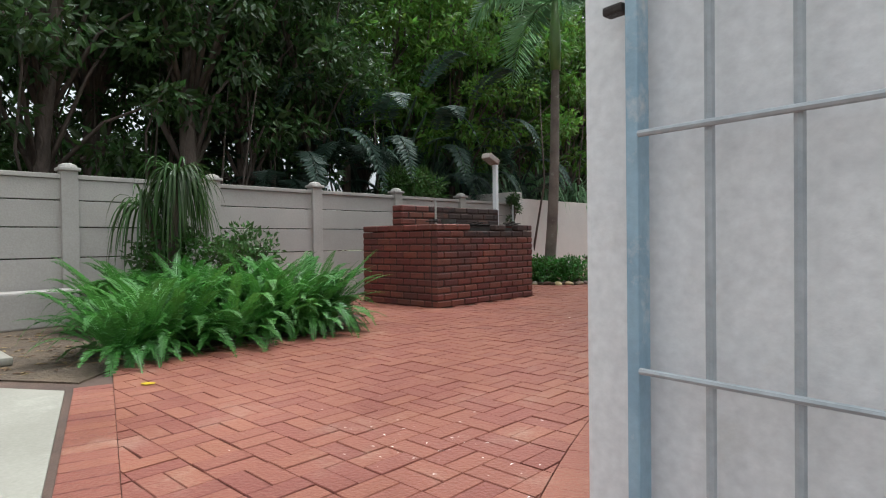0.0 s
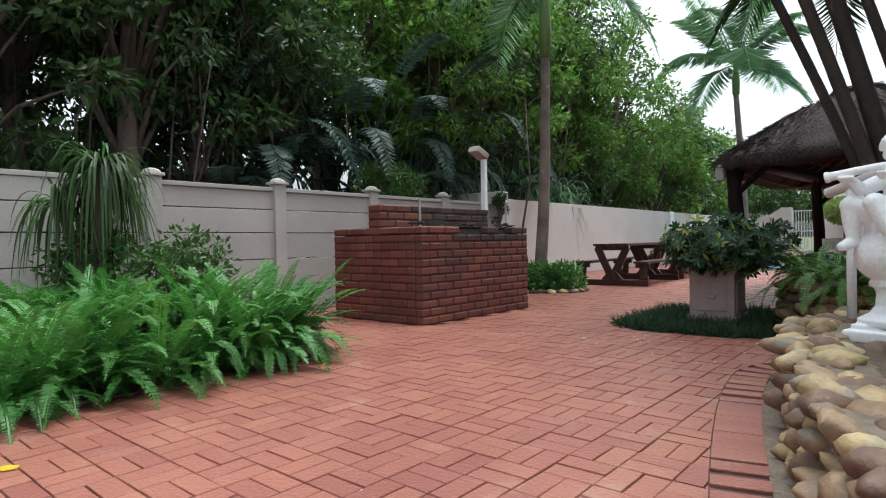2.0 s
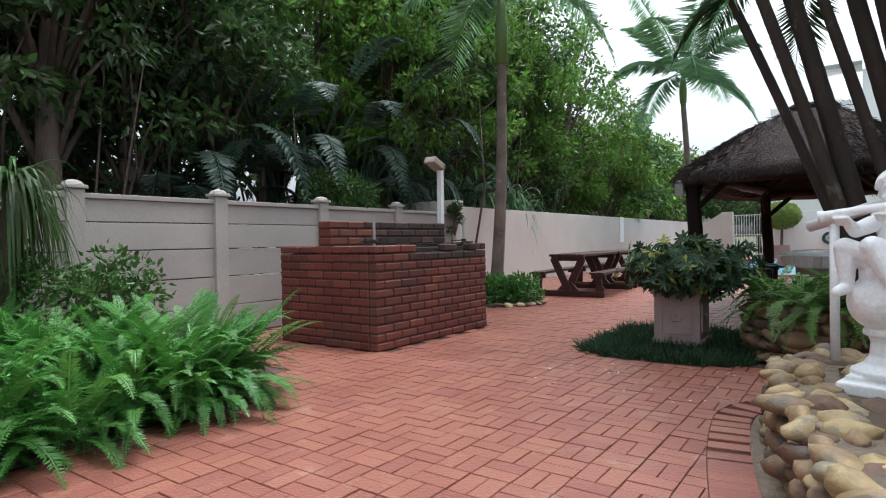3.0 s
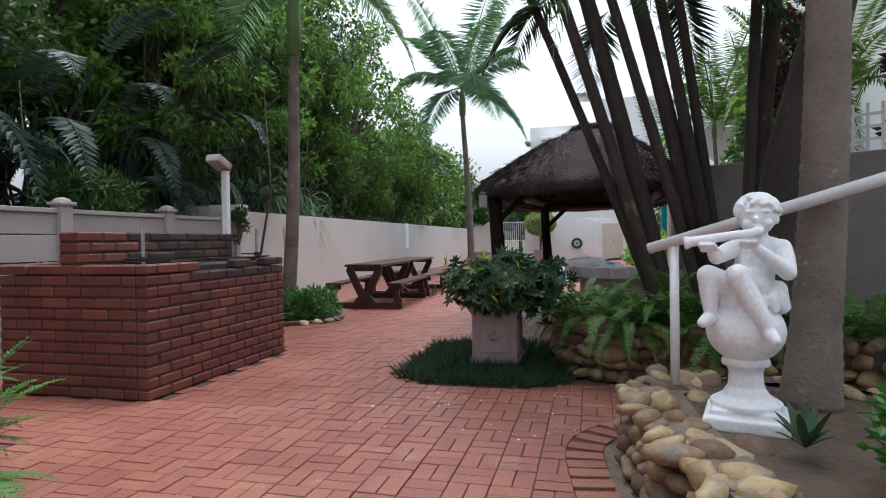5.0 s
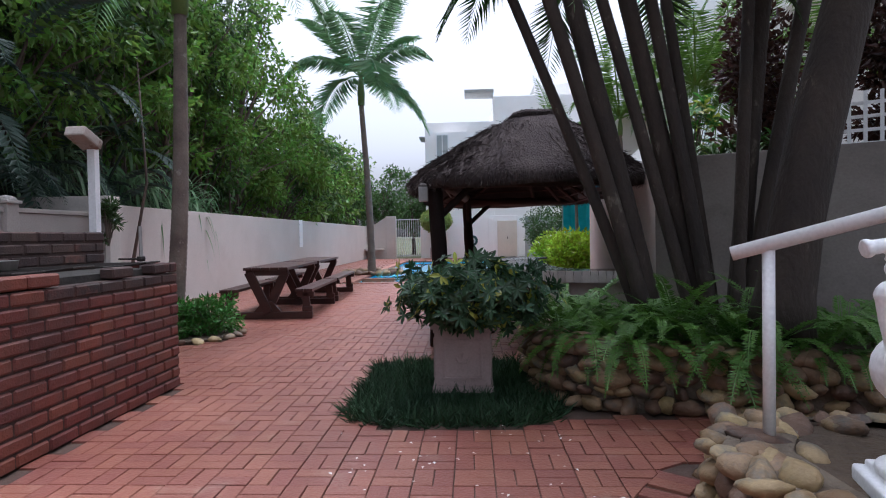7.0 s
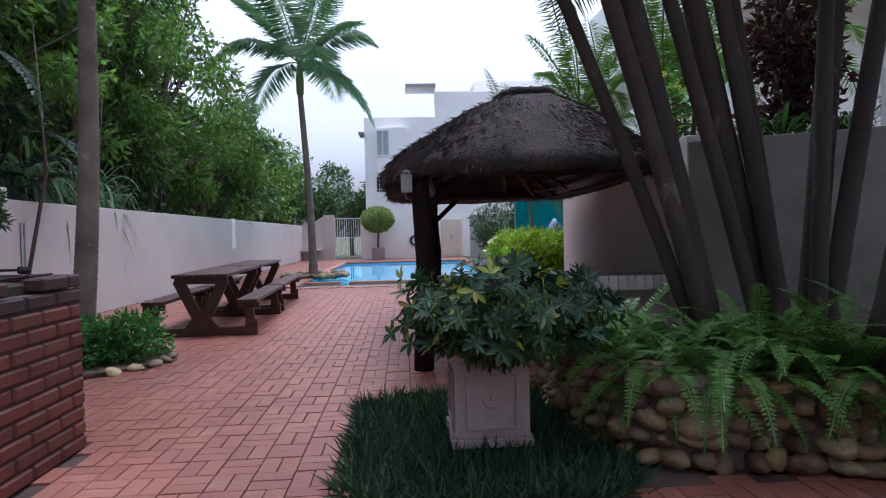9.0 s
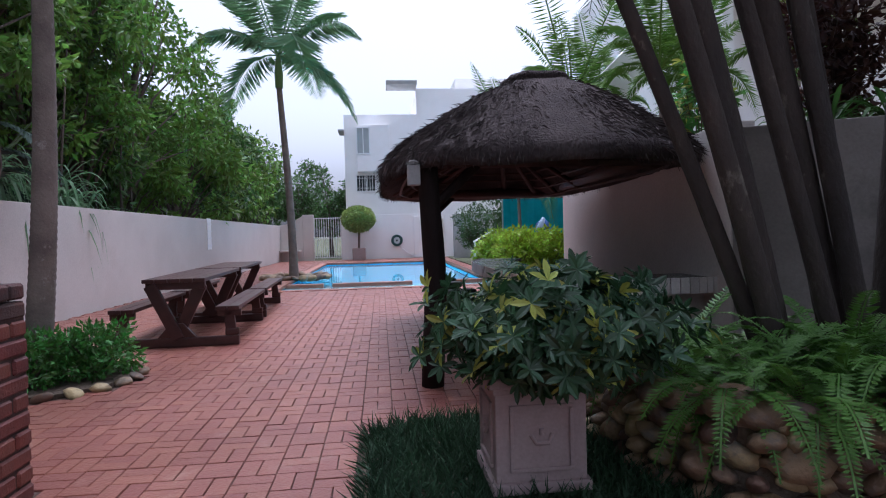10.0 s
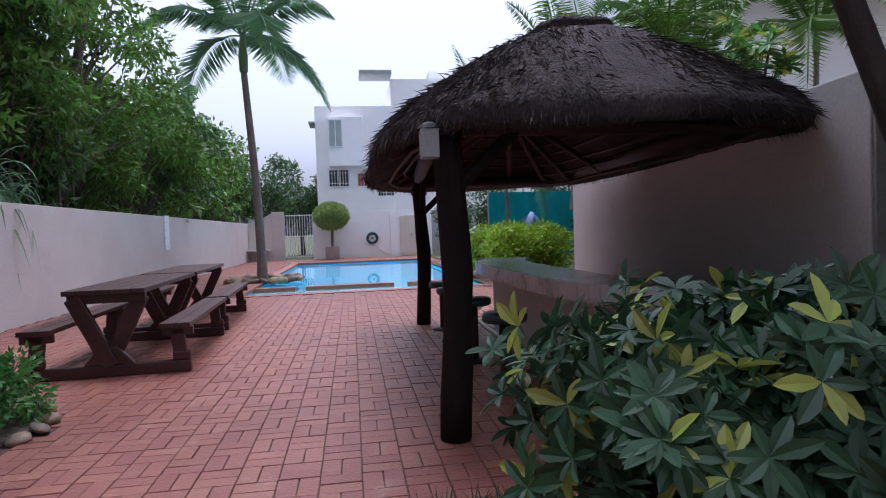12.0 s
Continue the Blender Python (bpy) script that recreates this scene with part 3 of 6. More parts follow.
# ---- brick barbecue ----
braai = thing("brick_barbecue", (-4.87, 5.76, 0), "face-brick barbecue, sooty on top, with a raised spine wall", "barbecue")
W, D, H = 1.47, 2.11, 1.08
COURSES, CH = 12, 0.09
core = bmesh.new()
box(core, (-W + 0.012, 0.012, 0), (-0.012, D - 0.012, H - 0.1))
part("mortar_core", core, MORTAR, braai)
bl = 0.264
brick_meshes = {}
def brick_of(length, w=0.108, h=0.078, clay=BRICK):
    key = (round(length, 3), round(w, 3), h, clay.name)
    if key not in brick_meshes:
        bm = one_box((-length / 2, -w / 2, 0), (length / 2, w / 2, h))
        bmesh.ops.bevel(bm, geom=bm.edges[:], offset=0.012, segments=1, affect="EDGES")
        brick_meshes[key] = mesh_of("brick", bm, clay)
    return brick_meshes[key]
def lay(x, y, z, turn, length, parent, w=0.108, clay=BRICK):
    ob = new("brick", brick_of(length - 0.011, w, clay=clay))
    ob.parent = parent
    ob.matrix_basis = pose(x + random.uniform(-0.003, 0.003), y + random.uniform(-0.003, 0.003), z, random.uniform(-0.5, 0.5), 0, turn + random.uniform(-0.4, 0.4))
def course_row(length, shift):
    """Brick lengths that fill a course."""
    row, left = [], length
    first = bl * (0.5 if shift else 1.0)
    row.append(min(first, left))
    left -= row[0]
    while left > 0.02:
        b = min(bl, left)
        if left - b < 0.06:
            b = left
        row.append(b)
        left -= b
    return row
for c in range(COURSES):
    z = c * CH
    y = 0.0
    for b in course_row(D, c % 2):
        gap = c == COURSES - 1 and (0.5 < y < 1.0 or 1.35 < y < 1.7)
        if not gap:
            lay(-0.054, y + b / 2, z, 90, b, braai, clay=BRICK_SOOT if c > COURSES - 3 and y > 0.4 else BRICK)
        y += b
    x = 0.11
    for b in course_row(W - 0.11, (c + 1) % 2):
        lay(-x - b / 2, 0.054, z, 0, b, braai)
        x += b
    y = 0.11
    if c < COURSES:
        part("brick_course", one_box((-W, 0.11, z), (-W + 0.108, D, z + 0.078), 0.004), BRICK, braai)
        part("brick_course", one_box((-W + 0.11, D - 0.108, z), (-0.11, D, z + 0.078), 0.004), BRICK, braai)
for c in range(3):
    y = 0.0
    for b in course_row(D, c % 2):
        lay(-0.74, y + b / 2, H + c * CH, 90, b, braai, 0.2, BRICK_SOOT if y > 0.45 else BRICK)
        y += b
part("spine_core", one_box((-0.83, 0.012, H - 0.1), (-0.65, D - 0.012, H + 3 * CH - 0.02)), MORTAR, braai)
part("hearth", one_box((-W + 0.1, 0.1, H - 0.1), (-0.1, D - 0.1, H - 0.05)), mat("soot", (0.02, 0.018, 0.016), (0.05, 0.042, 0.036), 5, 0.9, 0.6, 40), braai)

def grill(y0, y1, z):
    g = thing("braai_grill", (-5.25, (y0 + y1) / 2, z), "black iron grid lying on the barbecue", "grill", "grills on the barbecue")
    bm = bmesh.new()
    h = (y1 - y0) / 2
    tube(bm, [(-0.24, -h, 0), (0.24, -h, 0), (0.24, h, 0), (-0.24, h, 0), (-0.24, -h, 0)], 0.008, 6)
    part("grid_frame", bm, IRON, g)
    rod = mesh_of("rod", tube(bmesh.new(), [(-0.24, 0, 0.004), (0.24, 0, 0.004)], 0.005, 5), IRON)
    for k in range(1, 16):
        ob = new("rod", rod)
        ob.parent = g
        ob.matrix_basis = pose(0, -h + 2 * h * k / 16, 0)
    part("handle", tube(bmesh.new(), [(0.24, 0.1, 0), (0.42, 0.1, 0.02), (0.42, -0.1, 0.02), (0.24, -0.1, 0)], 0.007, 6), IRON, g)
grill(6.2, 6.95, 1.075)
grill(7.05, 7.75, 1.07)
for y in (5.86, 7.62):
    s = thing("grill_post", (-4.98 if y < 6 else -5.05, y, 1.02), "rusty steel screw post for the grid", "post", "grid posts")
    part("rod", tube(bmesh.new(), [(0, 0, 0), (0, 0, 0.36)], 0.014, 8), GALV, s)
    part("collar", lathe(bmesh.new(), [(0.03, 0.07), (0.035, 0.09), (0.03, 0.11)], 12), IRON, s)
    part("crank", tube(bmesh.new(), [(0, 0, 0.09), (-0.2, 0.02, 0.09)], 0.008, 6), IRON, s)
pot_tin = thing("tin_pan", (-5.3, 6.45, 1.085), "dull steel pan standing on the grid", "pan")
part("bowl", lathe(bmesh.new(), [(0.08, 0), (0.1, 0.005), (0.11, 0.06), (0.115, 0.062)], 20), GALV, pot_tin, smooth=True)

lamp = thing("barbecue_lamp", (-5.72, 8.06, 0), "white steel pole with a tilted rusty floodlight", "lamp")
part("pole", one_box((-0.035, -0.035, 0), (0.035, 0.035, 2.16), 0.006), PAINTED_STEEL, lamp)
bm = one_box((-0.09, -0.13, -0.045), (0.09, 0.13, 0.045), 0.015, pose(0.0, -0.12, 2.17, -22, 0, 0))
part("floodlight", bm, mat("rusty_lamp_paint", (0.30, 0.24, 0.2), (0.42, 0.37, 0.33), 7, 0.7, 0.3, 40, spots=((0.16, 0.07, 0.035), 8, 0.5, 0.65)), lamp, "rusty floodlight housing")
part("bracket", tube(bmesh.new(), [(0, 0, 2.12), (0, -0.05, 2.2), (0, -0.1, 2.22)], 0.015, 6), PAINTED_STEEL, lamp)


# ---- picnic table ----
def picnic(at):
    p = thing("picnic_table", at, "dark reddish stained timber picnic table with fixed benches", "table", "picnic tables")
    plank = mesh_of("plank", one_box((-0.066, 0.02, 0), (0.066, 2.28, 0.045), 0.006), TABLEWOOD)
    for k in range(5):
        ob = new("tabletop_plank", plank)
        ob.parent = p
        ob.matrix_basis = pose(-0.28 + 0.14 * k, 0, 0.765)
    for x in (-0.655, -0.515, 0.515, 0.655):
        ob = new("bench_plank", plank)
        ob.parent = p
        ob.matrix_basis = pose(x, 0, 0.425)
    for y in (0.12, 2.1):
        part("foot", one_box((-0.7, y - 0.035, 0), (0.7, y + 0.035, 0.11), 0.012), TABLEWOOD, p)
        part("top_bearer", one_box((-0.33, y - 0.03, 0.68), (0.33, y + 0.03, 0.764), 0.008), TABLEWOOD, p)
        bm = bmesh.new()
        box(bm, (-0.2, y - 0.036, 0.111), (0.2, y + 0.036, 0.28), 0.01)
        for v in bm.verts:
            v.co.x *= 1.1 - 0.75 * (v.co.z - 0.11) / 0.17
        part("centre_block", bm, TABLEWOOD, p)
        for s in (-1, 1):
            part("bench_bearer", one_box((s * 0.46, y - 0.03, 0.345), (s * 0.73, y + 0.03, 0.424), 0.008), TABLEWOOD, p)
            part("bench_post", one_box((-0.06, y - 0.03, 0), (0.06, y + 0.03, 0.24), 0.01, pose(s * 0.61, 0, 0.17, 0, s * -6, 0)), TABLEWOOD, p)
            bm = bmesh.new()
            a, b = Vector((s * 0.28, y + 0.032 * s, 0.74)), Vector((-s * 0.02, y + 0.032 * s, 0.1))
            dvec = b - a
            ang = math.degrees(math.atan2(dvec.x, dvec.z))
            box(bm, (-0.07, -0.03, 0), (0.07, 0.03, dvec.length), 0.01, Matrix.Translation(a) @ pose(0, 0, 0, 0, ang, 0))
            part("cross_leg", bm, TABLEWOOD, p)
            part("foot_block", one_box((s * 0.54, y - 0.034, 0.111), (s * 0.7, y + 0.034, 0.2), 0.02), TABLEWOOD, p)
    return p
table = picnic((0, 0, 0))
table.matrix_basis = pose(-5.53, 11.85, 0, 0, 0, 3.2)
copy_thing(table, pose(-5.665, 14.25, 0, 0, 0, 3.2))


# ---- thatched bar shelter ----
hut = thing("thatched_shelter", (-1.66, 11.75, 0), "dark thatched shelter on gnarled black poles", "shelter")
HX, HY, RIDGE = 1.45, 2.6, 0.8
def roof_ring(f, z):
    """A ring of the roof's rounded outline, at the fraction f of its size."""
    out = []
    for k in range(72):
        a = 2 * math.pi * k / 72
        ca, sa = math.cos(a), math.sin(a)
        q = 0.42
        x = math.copysign(abs(ca) ** q, ca) * HX * f + 0.25 * (1 - f)
        y = math.copysign(abs(sa) ** q, sa) * (RIDGE + (HY - RIDGE) * f)
        w = 0.035 * noise.noise(Vector((x * 2.3, y * 2.3, z * 2 + 5))) + 0.02 * noise.noise(Vector((x * 9, y * 9, z * 9)))
        out.append((x * (1 + w * 0.5), y * (1 + w * 0.5), z + w))
    return out
prof = [(0.93, 1.8), (0.985, 1.79), (1.0, 1.85), (0.985, 1.93), (0.93, 2.01), (0.80, 2.18), (0.62, 2.4), (0.44, 2.6), (0.28, 2.735), (0.235, 2.765), (0.25, 2.80), (0.23, 2.845), (0.14, 2.885), (0.02, 2.9)]
under = [(0.02, 2.6), (0.3, 2.45), (0.6, 2.16), (0.86, 1.88), (0.93, 1.8)]
bm = bmesh.new()
rings = [[bm.verts.new(p) for p in roof_ring(f, z)] for f, z in under + prof[1:]]
for a, b in zip(rings, rings[1:]):
    for k in range(72):
        bm.faces.new((a[k], a[(k + 1) % 72], b[(k + 1) % 72], b[k]))
bm.faces.new(rings[-1])
bm.faces.new(rings[0][::-1])
part("thatch_roof", bm, THATCH, hut, smooth=True)
# loose straw on the roof and the ragged eave
n = 14000
f = np.sqrt(rng.random(n)) * 0.84 + 0.15
a = rng.random(n) * 2 * math.pi
zz = np.interp(f, [0.02, 0.2, 0.28, 0.44, 0.62, 0.80, 0.93, 1.0], [2.9, 2.8, 2.74, 2.6, 2.4, 2.18, 2.01, 1.85])
px = np.sign(np.cos(a)) * np.abs(np.cos(a)) ** 0.42 * HX * f + 0.25 * (1 - f)
py = np.sign(np.sin(a)) * np.abs(np.sin(a)) ** 0.42 * (RIDGE + (HY - RIDGE) * f)
pos = np.stack([px, py, zz + 0.015], 1)
along = np.stack([px / HX, py / HY, -0.45 * np.ones(n)], 1) + rng.normal(size=(n, 3)) * 0.22
up = np.stack([px / HX * 0.5, py / HY * 0.5, np.ones(n)], 1)
k = n // 8
pos[:k] = np.stack([0.2 + 0.12 * rng.normal(size=k), -0.9 + 0.1 * rng.normal(size=k), 2.84 + 0.03 * rng.normal(size=k)], 1)
along[:k] = np.stack([0.5 * rng.normal(size=k), -np.ones(k), -0.35 * np.ones(k)], 1)
roof_straw = leaves(pos, along, 0.04, 0.07 + 0.08 * rng.random(n), tilt=up)
n = 3200
a = rng.random(n) * 2 * math.pi
g = 0.93 + 0.07 * rng.random(n)
px = np.sign(np.cos(a)) * np.abs(np.cos(a)) ** 0.42 * HX * g
py = np.sign(np.sin(a)) * np.abs(np.sin(a)) ** 0.42 * HY * g
pos = np.stack([px, py, 1.83 + 0.06 * rng.random(n)], 1)
eave_straw = leaves(pos, np.stack([px / HX * 0.35, py / HY * 0.35, -np.ones(n)], 1) + rng.normal(size=(n, 3)) * 0.15, 0.06, 0.05 + 0.06 * rng.random(n))
straw = foliage("loose_straw", [roof_straw, eave_straw], STRAW, hut)
tagged(straw, "ragged grey straw ends", kind="stuff")
def pole(x, y, r=0.088, top=1.95):
    pts = [(x + 0.02 * math.sin(3 * z + x), y + 0.02 * math.cos(2.3 * z), z) for z in np.linspace(0, top, 9)]
    return part("pole", tube(bmesh.new(), pts, [r * (1.08 - 0.12 * i / 8) for i in range(9)], 12, wobble=0.16), POLE, hut, smooth=True)
for x, y in ((-1.05, -2.18), (-0.72, 2.15)):
    pole(x, y)
for y in (-2.18, 2.15):
    part("beam", tube(bmesh.new(), [(-1.2, y, 1.86), (1.25, y, 1.86)], 0.075, 10, wobble=0.1), RAFTER, hut, smooth=True)
for x, x2 in ((-1.09, -0.72), (1.1, 1.3)):
    part("beam", tube(bmesh.new(), [(x, -2.3, 1.93), (x2, 2.3, 1.93)], 0.075, 10, wobble=0.1), RAFTER, hut, smooth=True)
for x, y in ((-1.05, -2.18), (-0.72, 2.15)):
    part("brace", tube(bmesh.new(), [(x, y, 1.45), (x + 0.42, y, 1.84)], 0.04, 8), POLE, hut)
    part("brace", tube(bmesh.new(), [(x, y, 1.45), (x, y - math.copysign(0.42, y), 1.9)], 0.04, 8), POLE, hut)
for k in range(14):
    ang = 2 * math.pi * k / 14 + 0.1
    ca, sa = math.cos(ang), math.sin(ang)
    ex, ey = math.copysign(abs(ca) ** 0.42, ca) * HX * 0.9, math.copysign(abs(sa) ** 0.42, sa) * HY * 0.9
    part("rafter", tube(bmesh.new(), [(ex, ey, 1.83), (0.2 + ex * 0.05, math.copysign(min(abs(ey), 1.1), ey), 2.5)], 0.035, 8), RAFTER, hut)
for k in range(7):
    f = 0.85 - 0.1 * k
    part("batten", tube(bmesh.new(), [Vector(p) - Vector((0, 0, 0.06)) for p in roof_ring(f, float(np.interp(f, [0.3, 0.6, 0.86], [2.43, 2.14, 1.87])))[::3] + roof_ring(f, float(np.interp(f, [0.3, 0.6, 0.86], [2.43, 2.14, 1.87])))[:1]], 0.015, 5, cap=False), RAFTER, hut)
lantern = thing("hanging_lantern", (-2.85, 9.4, 1.64), "glass and metal wall lantern hung under the eave", "lantern")
part("glass", one_box((-0.05, -0.05, 0.0), (0.05, 0.05, 0.16), 0.008), ROOFGREY, lantern)
part("cap", lathe(bmesh.new(), [(0.065, 0.161), (0.05, 0.185), (0.02, 0.2)], 8), IRON, lantern)
part("hook", tube(bmesh.new(), [(0, 0, 0.19), (0, 0, 0.3)], 0.006, 6), IRON, lantern)

# curved bar counter with tiled edge
bar = thing("bar_counter", (0, 0, 0), "curved plastered bar counter with tiled top and edge", "bar counter")
line = [(-1.4, 14.0), (-1.68, 13.3), (-1.78, 12.4), (-1.78, 11.4), (-1.75, 10.5), (-1.6, 9.85), (-1.25, 9.5), (-0.8, 9.38), (-0.42, 9.36)]
def offset(pts, o):
    out = []
    for i, p in enumerate(pts):
        q, r = pts[max(i - 1, 0)], pts[min(i + 1, len(pts) - 1)]
        d = Vector((r[0] - q[0], r[1] - q[1])).normalized()
        out.append((p[0] - d.y * o, p[1] + d.x * o))
    return out
def smooth_line(pts, n=6):
    out = []
    for i in range(len(pts) - 1):
        p0, p1, p2, p3 = (Vector(pts[max(0, min(len(pts) - 1, i + k))]) for k in (-1, 0, 1, 2))
        for s in range(n):
            t = s / n
            out.append(tuple(0.5 * ((2 * p1) + (p2 - p0) * t + (2 * p0 - 5 * p1 + 4 * p2 - p3) * t * t + (3 * p1 - p0 - 3 * p2 + p3) * t ** 3)))
    return out + [tuple(pts[-1])]
fine_line = smooth_line(line, 6)
CT = 0.85
part("front_wall", slab(offset(fine_line, 0.1) + offset(fine_line, 0.22)[::-1], 0, CT - 0.05), WALL, bar)
part("top_slab", slab(offset(fine_line, -0.1) + offset(fine_line, 0.5)[::-1], CT - 0.049, CT - 0.012), TILETOP, bar, "dark glazed tile top")
edge = offset(fine_line, -0.105)
for (x0, y0), (x1, y1) in zip(edge, edge[1:]):
    ln = math.hypot(x1 - x0, y1 - y0)
    ob = part("tile", one_box((0.003, -0.012, CT - 0.13), (ln - 0.003, 0.0, CT), 0.003), TILE, bar)
    ob.matrix_basis = pose(x0, y0, 0, 0, 0, math.degrees(math.atan2(y1 - y0, x1 - x0)))
rail = part("foot_rail", tube(bmesh.new(), [(x, y, 0.2) for x, y in offset(fine_line, -0.14)], 0.022, 8), GALV, bar, "chrome foot rail", smooth=True)

def stool(x, y):
    s = thing("bar_stool", (x, y, 0), "bar stool with dark green round seat on a brown post", "stool", "stools at the bar")
    part("seat", lathe(bmesh.new(), [(0.15, 0.53), (0.17, 0.54), (0.175, 0.58), (0.16, 0.6), (0.0, 0.605)], 24), GREENSEAT, s, smooth=True)
    part("post", tube(bmesh.new(), [(0, 0, 0.02), (0, 0, 0.53)], 0.045, 12), RAFTER, s, smooth=True)
    part("base", lathe(bmesh.new(), [(0.13, 0), (0.13, 0.015), (0.05, 0.03)], 20), IRON, s, smooth=True)
for x, y in ((-2.17, 10.5), (-2.2, 11.55), (-2.22, 12.6), (-2.2, 13.4)):
    stool(x, y)


# ---- security gate at the entrance ----
sec = thing("security_gate", (-0.27, 1.34, 0), "open welded steel gate, blue stile and grey bars", "gate", turn=-7.0)
part("stile", one_box((0.115, -0.05, 0.03), (0.137, -0.015, 2.1), 0.004), GATE_BLUE, sec, "pale blue painted hinge stile")
part("latch", one_box((0.07, -0.045, 1.22), (0.107, -0.02, 1.235), 0.004), IRON, sec, "black bolt")
for x in (0.246, 0.362, 0.50, 0.646, 0.784):
    part("bar", tube(bmesh.new(), [(x, -0.04, 0.05), (x, -0.04, 2.08)], 0.0075, 8), GATE_GREY, sec)
for z in (0.27, 0.648, 1.018, 1.40, 1.79):
    part("cross_wire", tube(bmesh.new(), [(0.139, -0.05, z), (0.92, -0.05, z)], 0.0055, 8), GATE_GREY, sec)
part("stile", one_box((0.92, -0.05, 0.03), (0.95, -0.02, 2.1), 0.004), GATE_BLUE, sec)


# ---- stone planters ----
stone_meshes = []
for k in range(8):
    bm = bmesh.new()
    blob(bm, (0, 0, 0), (1.1, 0.74 + 0.07 * (k % 3), 0.7 + 0.07 * (k % 4)))
    for v in bm.verts:
        v.co *= 1 + 0.34 * noise.noise(v.co * 1.25 + Vector((k * 7, 0, 0))) + 0.09 * noise.noise(v.co * 3.5 + Vector((k * 3, 1, 0)))
    stone_meshes.append(mesh_of("stone", bm, STONE, smooth=True))
def stone(parent, x, y, z, size):
    ob = new("stone", random.choice(stone_meshes))
    ob.parent = parent
    ob.matrix_basis = pose(x, y, z, random.uniform(-18, 18), random.uniform(-18, 18), random.uniform(0, 360)) @ Matrix.Diagonal((size * random.uniform(0.9, 1.4), size * random.uniform(0.8, 1.2), size * random.uniform(0.65, 1.0), 1))
def stone_face(parent, pts, height, size, lean=0.12):
    """Rounded stones bedded along a wall's face and over its rim."""
    for (x0, y0), (x1, y1) in zip(pts, pts[1:]):
        ln = math.hypot(x1 - x0, y1 - y0)
        nx, ny = -(y1 - y0) / ln, (x1 - x0) / ln
        rows = max(2, round(height / (size * 1.35)))
        for r in range(rows + 1):
            z = size * 0.55 + r * (height - size * 0.4) / rows
            n = max(1, round(ln / (size * 1.5)))
            for i in range(n):
                f = (i + 0.5 * (r % 2) + random.uniform(0.2, 0.8)) / n
                s = size * random.uniform(0.68, 1.2)
                inn = lean * z / height + random.uniform(-0.02, 0.03)
                stone(parent, x0 + (x1 - x0) * f + nx * inn, y0 + (y1 - y0) * f + ny * inn, z, s)
        for i in range(max(1, round(ln / (size * 2.0)))):
            f = (i + random.random()) / max(1, round(ln / (size * 2.0)))
            stone(parent, x0 + (x1 - x0) * f + nx * (lean + 0.14), y0 + (y1 - y0) * f + ny * (lean + 0.14), height + random.uniform(-0.02, 0.03), size * random.uniform(0.8, 1.3))

planter = thing("stone_planter", (0, 0, 0), "low planter wall of rounded brown river stones", "planter", "stone planters")
face = [(1.3, 5.0), (0.3, 5.5), (-0.6, 5.82), (-1.1, 5.82), (-1.33, 5.45), (-1.31, 5.0), (-1.2, 4.4), (-1.03, 3.7), (-0.86, 3.1), (-0.63, 2.4), (-0.36, 1.75), (-0.15, 1.5)]
inner = [(x + 0.035, y - 0.012) for x, y in face]
part("bedding", slab(inner + [(3.2, 1.2), (3.2, 4.2)], -0.04, 0.3), CEMENT, planter)
part("soil", slab([(x + 0.25, y - 0.12) for x, y in face] + [(3.1, 1.3), (3.1, 4.2)], 0.301, 0.34), SOIL, planter)
part("cap", slab([(x + 0.05, y - 0.02) for x, y in face[1:]] + [(x + 0.3, y - 0.1) for x, y in face[1:]][::-1], 0.29, 0.353), CEMENT, planter, "rough brown mortar capping between the stones")
part("skirt", slab([(x, y) for x, y in face[3:]] + [(x - 0.125, y - 0.02) for x, y in face[3:]][::-1], -0.013, -0.004), CEMENT, planter, "mossy mortar skirt at the wall's foot")
stone_face(planter, face, 0.33, 0.074, 0.02)
for x, y, s in ((-1.08, 5.55, 0.17), (-0.85, 5.68, 0.15), (-1.14, 5.2, 0.16), (-1.08, 4.85, 0.14), (-1.02, 4.5, 0.17), (-0.95, 4.1, 0.15), (-0.86, 3.7, 0.16), (-0.75, 3.3, 0.15), (-0.66, 2.9, 0.16), (-0.5, 2.5, 0.15), (-0.95, 5.35, 0.13), (-0.86, 4.6, 0.13)):
    ob = new("stone", random.choice(stone_meshes))
    ob.parent = planter
    ob.matrix_basis = pose(x, y, 0.335, random.uniform(-14, 14), random.uniform(-14, 14), random.uniform(0, 360)) @ Matrix.Diagonal((s * 0.85, s * random.uniform(0.5, 0.75), 0.055, 1))

bed = thing("stone_bed", (0, 0, 0), "raised fern bed edged with rounded brown stones", "planter", "stone planters")
bface = [(-1.75, 8.9), (-1.85, 8.2), (-1.8, 7.5), (-1.55, 7.12), (-0.9, 7.0), (-0.1, 6.65), (0.9, 6.15), (2.0, 5.6)]
part("bedding", slab([(x + 0.03, y + 0.03) for x, y in bface] + [(3.6, 6.7), (-0.5, 8.93)], -0.04, 0.42), CEMENT, bed)
part("soil", slab([(x + 0.22, y + 0.16) for x, y in bface] + [(3.4, 6.75), (-0.5, 8.9)], 0.421, 0.45), SOIL, bed)
stone_face(bed, bface, 0.42, 0.088, 0.03)

